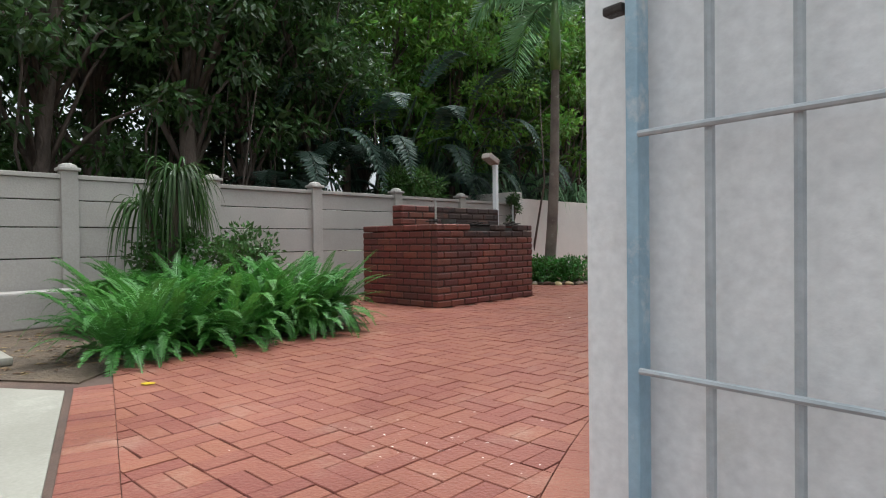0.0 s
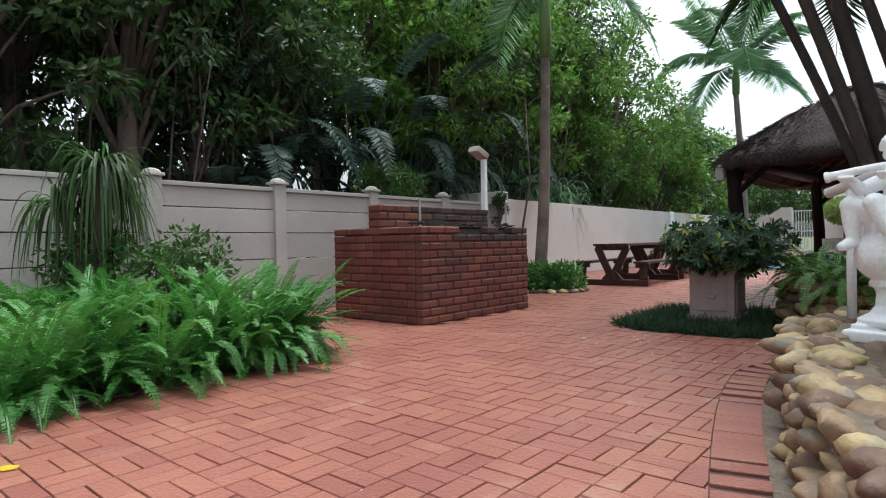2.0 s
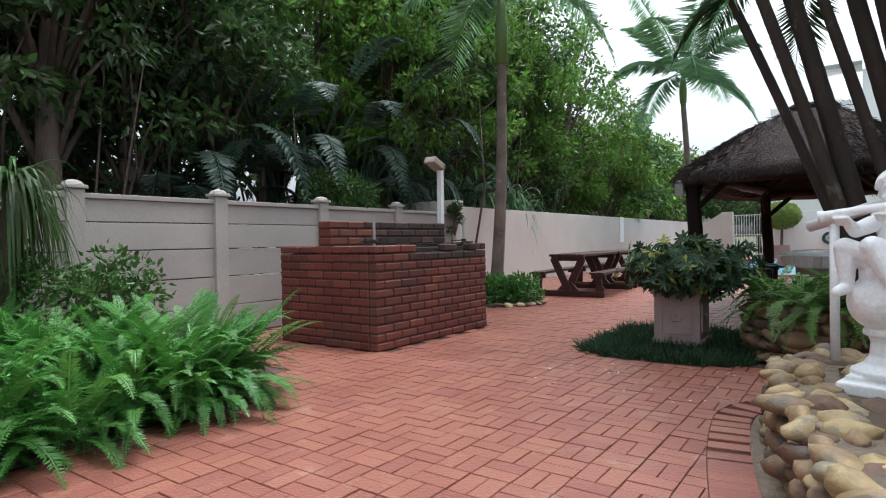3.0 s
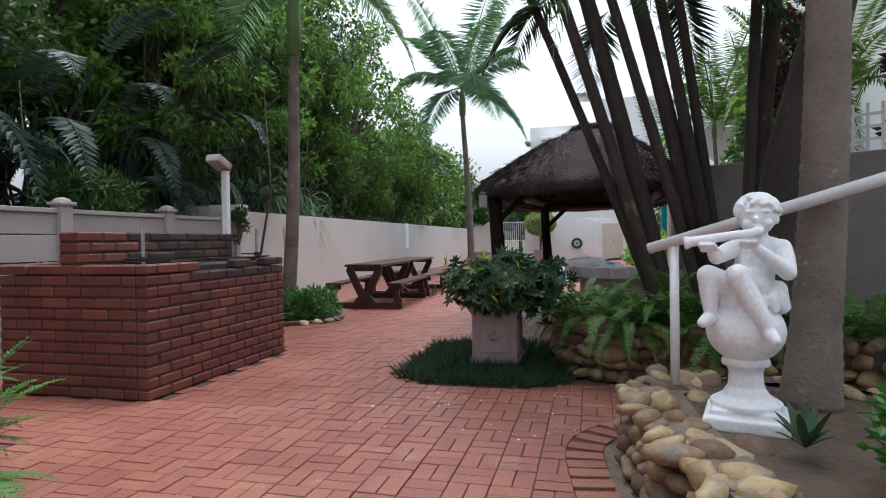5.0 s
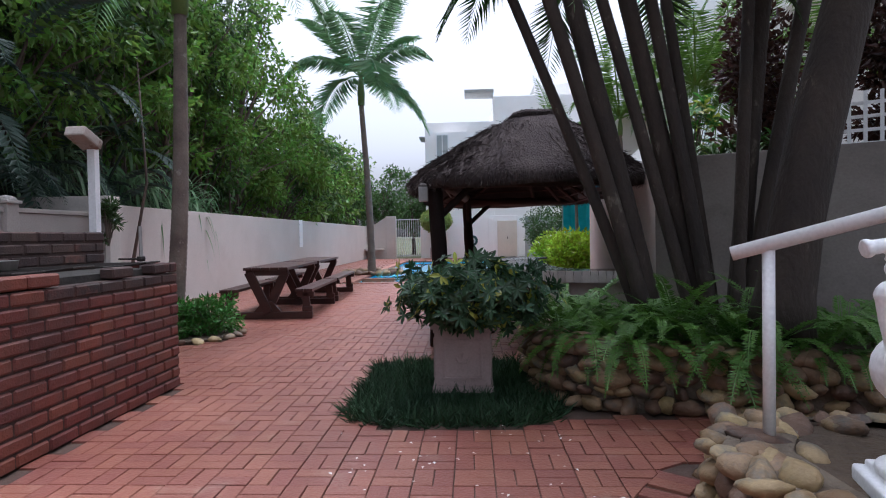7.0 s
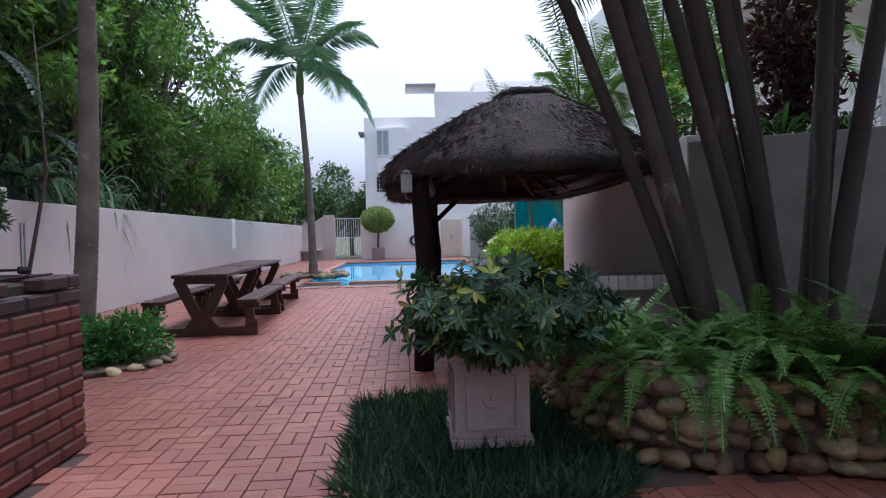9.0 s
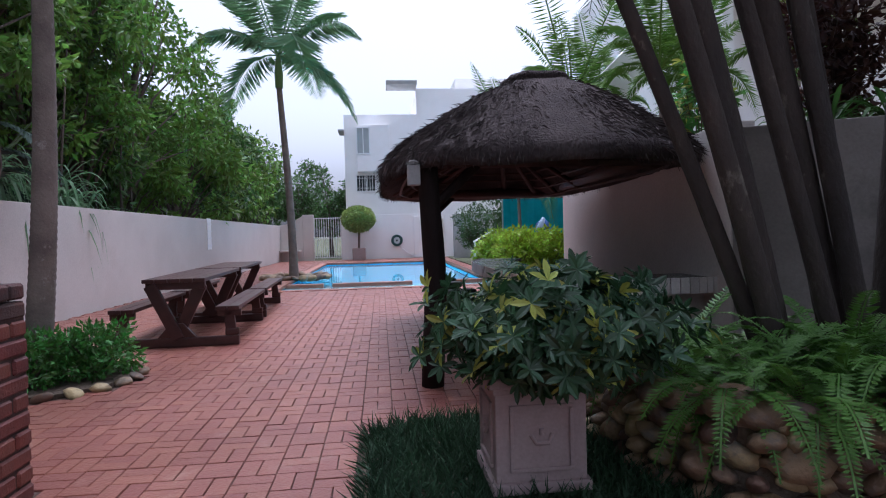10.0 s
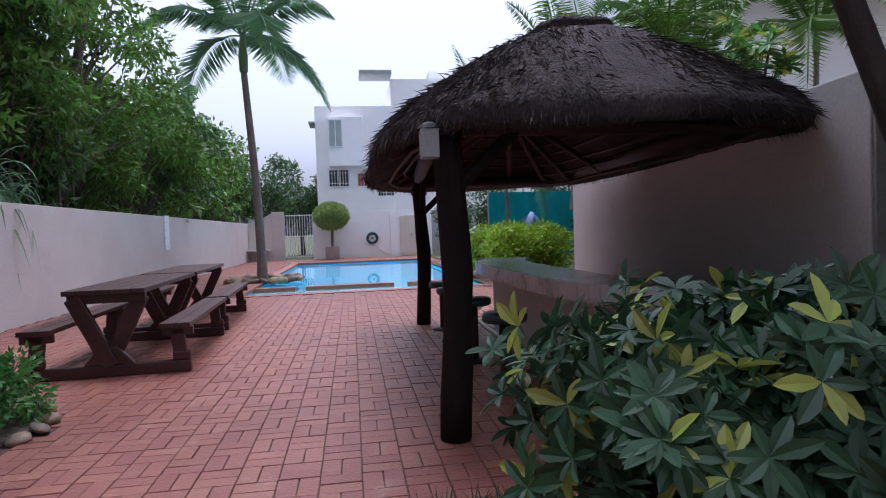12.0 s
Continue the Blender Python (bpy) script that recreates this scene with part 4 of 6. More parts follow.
# white handrail of the ramp
hr = thing("handrail", (-1.05, 5.5, 0.33), "white painted tubular handrail on a single post", "handrail")
part("post", tube(bmesh.new(), [(0, 0, 0), (0, 0, 0.85)], 0.026, 12), PAINTED_STEEL, hr, smooth=True)
part("rail", tube(bmesh.new(), [(-0.13, 0.06, 0.825), (3.2, -1.73, 1.91)], 0.032, 12), PAINTED_STEEL, hr, smooth=True)
part("post", tube(bmesh.new(), [(2.6, -1.42, 0), (2.6, -1.42, 1.7)], 0.026, 12), PAINTED_STEEL, hr, smooth=True)


# ---- garden statue ----
bm = bmesh.new()
box(bm, (-0.17, -0.17, 0), (0.17, 0.17, 0.06), 0.01)
box(bm, (-0.14, -0.14, 0.055), (0.14, 0.14, 0.09), 0.01)
lathe(bm, [(0.15, 0.085), (0.15, 0.11), (0.10, 0.14), (0.075, 0.18), (0.07, 0.24), (0.08, 0.27), (0.1, 0.275), (0.1, 0.3), (0.07, 0.31)], 28)
blob(bm, (0, 0, 0.43), (0.165, 0.165, 0.145), sub=3)
def limb(a, b, ra, rb):
    tube(bm, [a, ((a[0] + b[0]) / 2, (a[1] + b[1]) / 2, (a[2] + b[2]) / 2), b], [ra, (ra + rb) / 2 * 1.08, rb], 12)
    blob(bm, a, (ra, ra, ra))
    blob(bm, b, (rb, rb, rb))
blob(bm, (0.02, 0.03, 0.60), (0.125, 0.11, 0.075), sub=3)
limb((0.02, 0.03, 0.60), (0.05, 0.025, 0.80), 0.088, 0.078)
blob(bm, (0.03, -0.01, 0.67), (0.075, 0.07, 0.075), sub=3)
blob(bm, (0.055, 0.02, 0.815), (0.105, 0.062, 0.048), sub=3)
limb((0.055, 0.015, 0.84), (0.055, 0.0, 0.89), 0.036, 0.036)
# head, face and curls
HX0, HY0, HZ0 = 0.05, -0.012, 0.945
blob(bm, (HX0, HY0, HZ0), (0.074, 0.08, 0.085), sub=3)
blob(bm, (HX0 - 0.004, HY0 - 0.045, HZ0 - 0.05), (0.042, 0.034, 0.03), sub=2)
blob(bm, (HX0 - 0.006, HY0 - 0.082, HZ0 - 0.012), (0.012, 0.016, 0.015), sub=2)
blob(bm, (HX0 - 0.006, HY0 - 0.076, HZ0 - 0.04), (0.018, 0.01, 0.008), sub=2)
for q in (-1, 1):
    blob(bm, (HX0 + q * 0.036, HY0 - 0.056, HZ0 - 0.03), (0.026, 0.022, 0.022), sub=2)
    blob(bm, (HX0 + q * 0.03, HY0 - 0.07, HZ0 + 0.022), (0.024, 0.012, 0.007), sub=2)
    blob(bm, (HX0 + q * 0.076, HY0 + 0.005, HZ0 - 0.012), (0.012, 0.02, 0.024), sub=2)
rs = random.Random(5)
for k in range(64):
    a, e = 2.399 * k + rs.uniform(-0.2, 0.2), 0.06 + 1.4 * (k / 64) ** 0.9
    if math.cos(a + math.pi / 2) > 0.5 and e < 0.5:
        continue
    r, tw = 0.083, rs.uniform(0, 2 * math.pi)
    c = Vector((HX0 + r * math.cos(e) * math.cos(a), HY0 + 0.006 + r * math.cos(e) * math.sin(a), HZ0 + 0.012 + r * math.sin(e)))
    out = (c - Vector((HX0, HY0, HZ0))).normalized()
    u = out.orthogonal().normalized()
    w = out.cross(u)
    tube(bm, [c + (u * math.cos(tw + q * 0.9) + w * math.sin(tw + q * 0.9)) * (0.02 - 0.0026 * q) + out * 0.0025 * q for q in range(6)], [0.012, 0.013, 0.013, 0.012, 0.01, 0.007], 7)
# legs: one drawn up at the side, one crossing over the ball
limb((-0.02, -0.01, 0.60), (-0.145, -0.10, 0.685), 0.062, 0.05)
limb((-0.145, -0.10, 0.685), (-0.135, -0.105, 0.52), 0.047, 0.03)
limb((-0.135, -0.105, 0.50), (-0.165, -0.16, 0.478), 0.03, 0.024)
limb((0.06, -0.02, 0.61), (-0.025, -0.155, 0.69), 0.066, 0.052)
limb((-0.025, -0.155, 0.69), (0.085, -0.165, 0.475), 0.048, 0.03)
limb((0.09, -0.165, 0.455), (0.115, -0.205, 0.42), 0.03, 0.022)
# arms that hold the flute
limb((0.145, 0.02, 0.805), (0.165, -0.06, 0.70), 0.042, 0.037)
limb((0.165, -0.06, 0.70), (0.055, -0.135, 0.80), 0.036, 0.024)
limb((-0.035, 0.01, 0.81), (-0.115, -0.05, 0.765), 0.04, 0.034)
limb((-0.115, -0.05, 0.765), (-0.125, -0.12, 0.80), 0.033, 0.023)
for hx_, hz_ in ((0.03, 0.825), (-0.13, 0.812)):
    for q in range(4):
        limb((hx_ - 0.018 * q + 0.02, -0.125, hz_ - 0.012), (hx_ - 0.018 * q + 0.015, -0.165, hz_ + 0.012), 0.012, 0.009)
tube(bm, [(0.075, -0.1, 0.882), (-0.06, -0.125, 0.862), (-0.225, -0.15, 0.835)], [0.017, 0.02, 0.024], 14)
tube(bm, [(-0.222, -0.15, 0.835), (-0.24, -0.153, 0.832)], [0.03, 0.03], 14)
# drapery folds over the lap and the top of the ball
for k in range(9):
    a = -2.5 + 0.42 * k
    x0, y0 = 0.02 + 0.11 * math.cos(a), 0.02 + 0.1 * math.sin(a)
    tube(bm, [(x0 * 0.8, y0 * 0.8, 0.63), (x0 * 1.12, y0 * 1.15, 0.575), (x0 * 1.3, y0 * 1.35, 0.525)], [0.03, 0.032, 0.016], 8)
limb((0.13, 0.03, 0.62), (0.15, 0.02, 0.53), 0.04, 0.022)
statue = solid("statue", bm, STATUE, "white cast statue of a seated flute player on a globe pedestal", "statue", at=(-0.815, 4.91, 0.335), turn=-14.0)
statue.data.transform(Matrix.Diagonal((1.04, 1.04, 1.03, 1)))
rm = statue.modifiers.new("cast", "REMESH")
rm.mode, rm.voxel_size, rm.use_smooth_shade = "VOXEL", 0.0055, True
sm = statue.modifiers.new("worn", "SMOOTH")
sm.factor, sm.iterations = 0.5, 3


# ---- planted pot ----
pot = thing("square_planter_pot", (-2.41, 7.61, 0.05), "lilac-grey cast stone pot with panelled sides", "planter pot")
part("plinth", one_box((-0.235, -0.235, 0), (0.235, 0.235, 0.05), 0.008), POTMAT, pot)
part("body", one_box((-0.215, -0.215, 0.05), (0.215, 0.215, 0.46), 0.006), POTMAT, pot)
part("neck", one_box((-0.225, -0.225, 0.46), (0.225, 0.225, 0.49), 0.006), POTMAT, pot)
part("rim", one_box((-0.245, -0.245, 0.49), (0.245, 0.245, 0.54), 0.01), POTMAT, pot)
for k in range(4):
    bm = bmesh.new()
    for lo, hi in (((-0.15, 0.1), (0.15, 0.118)), ((-0.15, 0.392), (0.15, 0.41)), ((-0.15, 0.118), (-0.132, 0.392)), ((0.132, 0.118), (0.15, 0.392))):
        box(bm, (lo[0], -0.228, lo[1]), (hi[0], -0.213, hi[1]), 0.004)
    tube(bm, [(-0.05, -0.218, 0.27), (-0.03, -0.23, 0.235), (0.03, -0.23, 0.235), (0.05, -0.218, 0.27)], 0.01, 8)
    tube(bm, [(0, -0.216, 0.27), (0, -0.222, 0.3)], 0.012, 8)
    part("panel_moulding", bm, POTMAT, pot).matrix_basis = pose(0, 0, 0, 0, 0, 90 * k)
part("potting_soil", one_box((-0.2, -0.2, 0.5), (0.2, 0.2, 0.545)), SOIL, pot)

def whorl_bush(name, at, size, n, length, vari, label, material=L_GLOSS):
    """A shrub of leaf whorls, some of them variegated."""
    ob = thing(name, at, label, "shrub")
    c = in_ellipsoid(n, (0, 0, size[2] * 0.9), size, 0.35)
    lumps = np.array([noise.noise(Vector(q) * 3.1 + Vector((at[0], at[1], 0.0))) for q in c / np.asarray(size)])
    c = c * (1 + 0.38 * lumps[:, None])
    c = c[c[:, 2] > -0.04]
    stems = bmesh.new()
    for p in c[:: max(1, len(c) // 40)]:
        tube(stems, [(0.1 * p[0], 0.1 * p[1], 0), (0.6 * p[0], 0.6 * p[1], p[2] * 0.6), tuple(p)], [0.012, 0.008, 0.004], 5)
    part("stems", stems, BARK, ob)
    groups = {0: [], 1: []}
    for p in c:
        out = unit(np.array([p[0], p[1], p[2] * 0.5 + 0.25]) + rng.normal(size=3) * 0.3)
        k = 7
        a = np.arange(k) * 2 * math.pi / k + rng.random()
        s1 = unit(np.cross(out, np.array([0.3, 0.2, 1.0])))
        s2 = np.cross(out, s1)
        al = np.cos(a)[:, None] * s1 + np.sin(a)[:, None] * s2 + out * 0.35 + np.array([0, 0, -0.12])
        pale = (rng.random(k) < 0.5) if rng.random() < vari else np.zeros(k, bool)
        sizes = length * (0.75 + 0.5 * rng.random(k))
        al = al + rng.normal(size=al.shape) * 0.16
        for g in (0, 1):
            sel = pale == bool(g)
            if sel.any():
                groups[g].append(leaves(np.repeat(p[None], int(sel.sum()), 0), al[sel], 0.36, sizes[sel], tilt=np.repeat(out[None], int(sel.sum()), 0), template=ROUND))
    foliage("leaves", groups[0], material, ob)
    if groups[1]:
        tagged(foliage("variegated_leaves", groups[1], L_VARI, ob), "yellow variegated leaves")
    return ob
whorl_bush("umbrella_shrub", (-2.33, 7.52, 0.54), (0.6, 0.58, 0.27), 820, 0.078, 0.22, "glossy dark umbrella shrub with yellow variegated leaves in the pot")


# ---- ferns ----
def fern(name, at, n, length, material, label, group, pairs=38, up=(0.55, 1.5), wide=0.068):
    ob = thing(name, at, label, "fern", group)
    for k in range(n):
        h = 2.399 * k + 0.5 * rng.random()
        ln = length * (0.6 + 0.55 * rng.random())
        rise = up[0] + (up[1] - up[0]) * rng.random()
        (v, f), _ = frond_chunk((0.06 * math.cos(h), 0.06 * math.sin(h), 0.02), h, ln, rise, 0.45 + 0.6 * rng.random(), pairs, ln * wide, 0.42, sag=0.05)
        raw("frond", v.tolist(), f.tolist(), material, ob)
    return ob
variants = [fern("sword_fern", (-4.75, 2.3 + 0.7 * k, -0.02), 46, 0.8, L_FERN, "lush bright green sword fern in the bed", "ferns in the bed") for k in range(3)]
for k in range(26):
    x = -4.6 - 1.7 * ((k * 0.618) % 1.0)
    y = 2.1 + 2.1 * ((k * 0.381) % 1.0) + 0.35 * max(0, -5.2 - x)
    if x > -4.9 and y > 3.9:
        y -= 0.35
    copy_thing(variants[k % 3], pose(x, y, -0.02, 0, 0, 137 * k))
for k in range(5):
    copy_thing(variants[k % 3], pose(-4.5 - 0.08 * (k % 2), 1.95 + 0.42 * k, -0.02, 0, 0, 91 * k))
shade = [fern("shade_fern", (-1.2 + 0.5 * k, 7.6, 0.44), 24, 0.72, L_FERN_DARK, "dark green fern in the stone bed", "ferns in the stone bed", 30, (0.25, 1.25), 0.085) for k in range(2)]
for k, (x, y) in enumerate([(-1.45, 7.45), (-1.5, 8.0), (-1.45, 8.5), (-0.95, 7.35), (-0.95, 8.2), (-0.4, 7.2), (-0.3, 7.8), (0.15, 6.95), (0.5, 7.5), (0.75, 6.6), (1.2, 6.7), (1.4, 6.2), (-0.7, 7.12), (-1.62, 7.75), (2.0, 6.1), (-0.1, 6.95), (-1.2, 7.2), (0.45, 6.72), (-0.4, 6.98), (1.0, 6.4)]):
    copy_thing(shade[k % 2], pose(x, y, 0.42, 0, 0, 137 * k))

# mondo grass patch round the pot
patch = thing("mondo_grass", (-2.5, 7.7, -0.02), "dark tufted mondo grass patch round the pot", "grass", kind="stuff")
n = 13000
gx, gy = rng.uniform(-0.74, 0.88, n), rng.uniform(-1.0, 1.0, n)
keep = (np.abs(gx / 0.84) ** 4 + np.abs(gy / 0.95) ** 4 + 0.25 * rng.normal(size=n) * 0.3) < 1.0
gx, gy = gx[keep], gy[keep]
n = len(gx)
al = np.stack([rng.normal(size=n) * 0.75, rng.normal(size=n) * 0.75, np.ones(n) * 0.7], 1)
grass = foliage("blades", [leaves(np.stack([gx, gy, np.zeros(n)], 1), al, 0.045, 0.1 + 0.09 * rng.random(n))], L_GRASS, patch)
part("soil", slab([(0.78 * math.copysign(abs(math.cos(a)) ** 0.5, math.cos(a)), 0.88 * math.copysign(abs(math.sin(a)) ** 0.5, math.sin(a))) for a in np.linspace(0, 2 * math.pi, 33)[:-1]], 0.0, 0.022), SOIL, patch)


# ---- trees ----
def broad_tree(name, at, height, spread, trunk_r, material, clumps, per, leaf, label, group="", low=0.3, vines=0, category="tree"):
    """A tree with a curved tapered trunk, limbs that reach for leaf clumps, and an uneven crown."""
    ob = thing(name, at, label, category, group)
    lean = rng.normal(size=2) * 0.06 * height
    trunk = [(lean[0] * t * t + 0.05 * math.sin(5 * t + lean[1]), lean[1] * t * t + 0.05 * math.cos(4 * t), height * 0.78 * t) for t in np.linspace(0, 1, 8)]
    bm = bmesh.new()
    tube(bm, trunk, [trunk_r * (1.25 - 1.0 * i / 7) for i in range(8)], 9, wobble=0.15)
    c = in_ellipsoid(clumps, (lean[0] * 0.6, lean[1] * 0.6, height * (low + 1) / 2), (spread, spread, height * (1 - low) / 2), 0.25)
    for p in c[: max(8, clumps // 2)]:
        i = int(min(6, max(2, 7 * p[2] / height * 0.75)))
        a = Vector(trunk[i])
        b = Vector(p)
        mid = (a + b) / 2 + Vector((0, 0, 0.12 * (b - a).length)) + Vector(rng.normal(size=3)) * 0.08
        tube(bm, [a, mid, b], [trunk_r * 0.35, trunk_r * 0.2, 0.012], 6)
    for k in range(vines):
        a = Vector((rng.uniform(-0.3, 0.3) * spread, rng.uniform(-0.5, 0.5) * spread, 0.0))
        b = a + Vector((rng.normal() * 0.25, rng.normal() * 0.5, height * (0.35 + 0.4 * rng.random())))
        tube(bm, [a, (a + b) / 2 + Vector(rng.normal(size=3)) * 0.2, b], [0.03, 0.02, 0.008], 5)
    part("trunk", bm, BARK, ob, smooth=True)
    r = spread * (0.2 + 0.16 * rng.random(len(c)))
    p, d = clump_points(c, r, per)
    al = d * 0.6 + rng.normal(size=p.shape) * 0.5 + np.array([0, 0, -0.35])
    foliage("crown", [leaves(p, al, 0.45, leaf * (0.7 + 0.6 * rng.random(len(p))))], material, ob)
    return ob

thicket = [broad_tree("thicket_tree", (-9.6, 1.0, 0), 7.5, 1.7, 0.12, L_DARK, 46, 130, 0.17, "dark tangled evergreen tree behind the wall", "trees behind the wall", 0.22, 5),
           broad_tree("thicket_tree", (-10.2, 3.4, 0), 8.5, 1.9, 0.15, L_DARK, 50, 130, 0.15, "dark tangled evergreen tree behind the wall", "trees behind the wall", 0.3, 5),
           broad_tree("thicket_tree", (-9.0, -1.2, 0), 7.0, 1.6, 0.11, L_MID, 40, 130, 0.16, "leafy evergreen tree behind the wall", "trees behind the wall", 0.26, 4)]
thicket.append(broad_tree("thicket_tree", (-9.5, 11.4, 0), 7.4, 1.7, 0.11, L_LIVELY, 48, 130, 0.15, "mid-green leafy tree above the wall", "trees behind the wall", 0.28, 3))
spots = [(-9.4, 5.6, 0), (-8.9, -3.6, 2), (-11.0, 1.9, 2), (-9.2, 2.5, 0), (-10.9, 5.0, 1), (-9.0, 4.4, 1),
         (-12.8, 6.4, 1), (-9.7, 7.3, 0), (-11.4, 7.4, 1), (-10.4, 9.2, 3), (-12.4, 9.2, 1), (-11.0, 10.6, 3), (-10.0, 13.0, 3), (-12.0, 12.4, 3),
         (-9.9, 14.9, 3), (-11.6, 15.0, 3), (-10.3, 16.8, 0), (-9.5, 13.2, 0), (-9.6, 16.2, 3), (-11.8, 17.6, 1), (-9.6, 18.6, 3), (-10.5, 20.4, 0), (-9.9, 17.3, 1), (-9.7, 20.0, 3), (-13.6, 15.2, 1), (-9.1, -5.6, 0), (-11.6, -5.2, 1)]
for k, (x, y, v) in enumerate(spots):
    big = 1.0 if y < 9 else 1.22
    copy_thing(thicket[v], pose(x, y, 0, 0, 0, 67 * k) @ Matrix.Scale(big, 4))
light = [broad_tree("garden_tree", (-10.2, 19.0, 0), 5.6, 1.9, 0.12, L_MID, 44, 120, 0.2, "fresh green leafy tree above the wall", "light green trees", 0.24),
         broad_tree("garden_tree", (-10.4, 22.2, 0), 5.4, 2.0, 0.12, L_BRIGHT, 44, 120, 0.2, "fresh green leafy tree above the wall", "light green trees", 0.24)]
for k, (x, y, v) in enumerate([(-10.0, 25.4, 1), (-10.3, 28.6, 0), (-10.0, 31.8, 1), (-10.6, 35.0, 0), (-12.6, 20.6, 0), (-12.8, 24.4, 1), (-13.0, 29.0, 0), (-9.8, 38.5, 0), (-8.0, 41.5, 0), (-12.0, 42.0, 0), (-6.4, 44.0, 0)]):
    copy_thing(light[v], pose(x, y, 0, 0, 0, 97 * k) @ Matrix.Scale(1.28 if 21 < y < 36 else 1.05, 4))


def palm(name, at, trunk_h, r, shaft, fronds, length, leaflet, label, lean=(0, 0), rise=(0.3, 1.2), droop=(0.6, 1.1), bark=PALMBARK, leafm=L_PALM, pairs=46, width=0.075, shaft_h=0.9, sag=0.4, group=""):
    ob = thing(name, at, label, "palm", group)
    pts = [(lean[0] * t + 0.04 * math.sin(4 * t), lean[1] * t, trunk_h * t) for t in np.linspace(0, 1, 120)]
    part("trunk", tube(bmesh.new(), pts, [r * (1.15 - 0.4 * (i / 119) + (0.25 * max(0, 1 - i / 12))) * (1 + 0.05 * (i % 2)) for i in range(120)], 14), bark, ob, smooth=True)
    top = Vector(pts[-1])
    if shaft:
        part("crownshaft", tube(bmesh.new(), [top, top + Vector((0, 0, shaft_h * 0.4)), top + Vector((0, 0, shaft_h))], [r * 1.0, r * 1.15, r * 0.5], 12), shaft, ob, "smooth green crownshaft", smooth=True)
        top = top + Vector((0, 0, shaft_h * 0.92))
    for k in range(fronds):
        h = 2.399 * k + 0.3 * rng.random()
        f = k / max(1, fronds - 1)
        rs_ = rise[0] + (rise[1] - rise[0]) * f
        dr = droop[1] + (droop[0] - droop[1]) * f
        (v, fc), rib = frond_chunk(tuple(top), h, length * (0.85 + 0.3 * rng.random()), rs_, dr, pairs, leaflet, width, sag=sag)
        fr = raw("frond", v.tolist(), fc.tolist(), leafm, ob)
        part("midrib", tube(bmesh.new(), [tuple(top)] + [tuple(p) for p in rib[::6]], [0.028] + [0.022 * (1 - i / 12) + 0.004 for i in range(len(rib[::6]))], 5), leafm, fr)
    return ob
SHAFT = leafmat("crownshaft_green", (0.10, 0.17, 0.05), (0.16, 0.24, 0.07), 0.4, 0.1, 0.0)
palm("royal_palm", (-5.85, 23.5, 0), 5.9, 0.115, SHAFT, 14, 3.3, 1.0, "tall feather palm with a slim grey trunk", lean=(-0.25, 0.1), rise=(0.15, 1.9), droop=(0.55, 0.85), shaft_h=1.1, pairs=64, width=0.06, sag=0.55)
palm("garden_palm", (-6.3, 10.5, 0), 4.2, 0.102, SHAFT, 13, 2.3, 0.7, "slender palm with a ringed grey trunk", lean=(0.24, 0.0), rise=(0.25, 1.5), droop=(0.6, 0.95), shaft_h=1.5, width=0.06)
palm("slim_palm", (-0.42, 5.3, 0.33), 4.2, 0.105, None, 12, 1.9, 0.5, "straight palm trunk behind the statue", lean=(0.15, 0.1), rise=(0.2, 1.4), droop=(0.8, 1.3))

# clump of dark palm stems in the stone bed
clump = thing("clumping_palm", (-0.87, 8.0, 0.42), "clump of leaning dark palm stems in the stone bed", "palm")
stems = [(0.03, -0.365, 0.04, 0.05, 0.046), (0.05, -0.289, -0.08, 0.0, 0.058), (0.13, -0.237, 0.06, 0.0, 0.082), (0.43, -0.26, -0.05, 0.02, 0.05), (0.545, -0.216, 0.1, 0.0, 0.076), (0.56, -0.16, -0.1, 0.05, 0.055), (0.62, -0.12, 0.02, 0.05, 0.048), (0.72, 0.05, -0.14, 0.02, 0.05), (0.79, 0.085, 0.05, 0.0, 0.075), (0.80, 0.18, -0.1, 0.0, 0.06)]
for k, (x0, sx, y0, sy, r) in enumerate(stems):
    # foot, and how far the stem leans for each metre of height
    pts = [(x0 + sx * z * (0.94 + 0.025 * z), y0 + sy * z, z - 0.03) for z in np.linspace(0, 5.2, 40)]
    st = part("stem", tube(bmesh.new(), pts, [r * (1.12 - 0.3 * q / 39) * (1 + 0.03 * (q % 2)) for q in range(40)], 12), DARKBARK, clump, smooth=True)
    top = pts[-1]
    ch = []
    for q in range(6):
        c, _ = frond_chunk(top, 2.399 * q + k * 1.3, 1.9 * (0.8 + 0.4 * rng.random()), 0.2 + 0.16 * q, 0.95 - 0.05 * q, 40, 0.5, 0.06, sag=0.5)
        ch.append(c)
    foliage("fronds", ch, L_DARK, st)
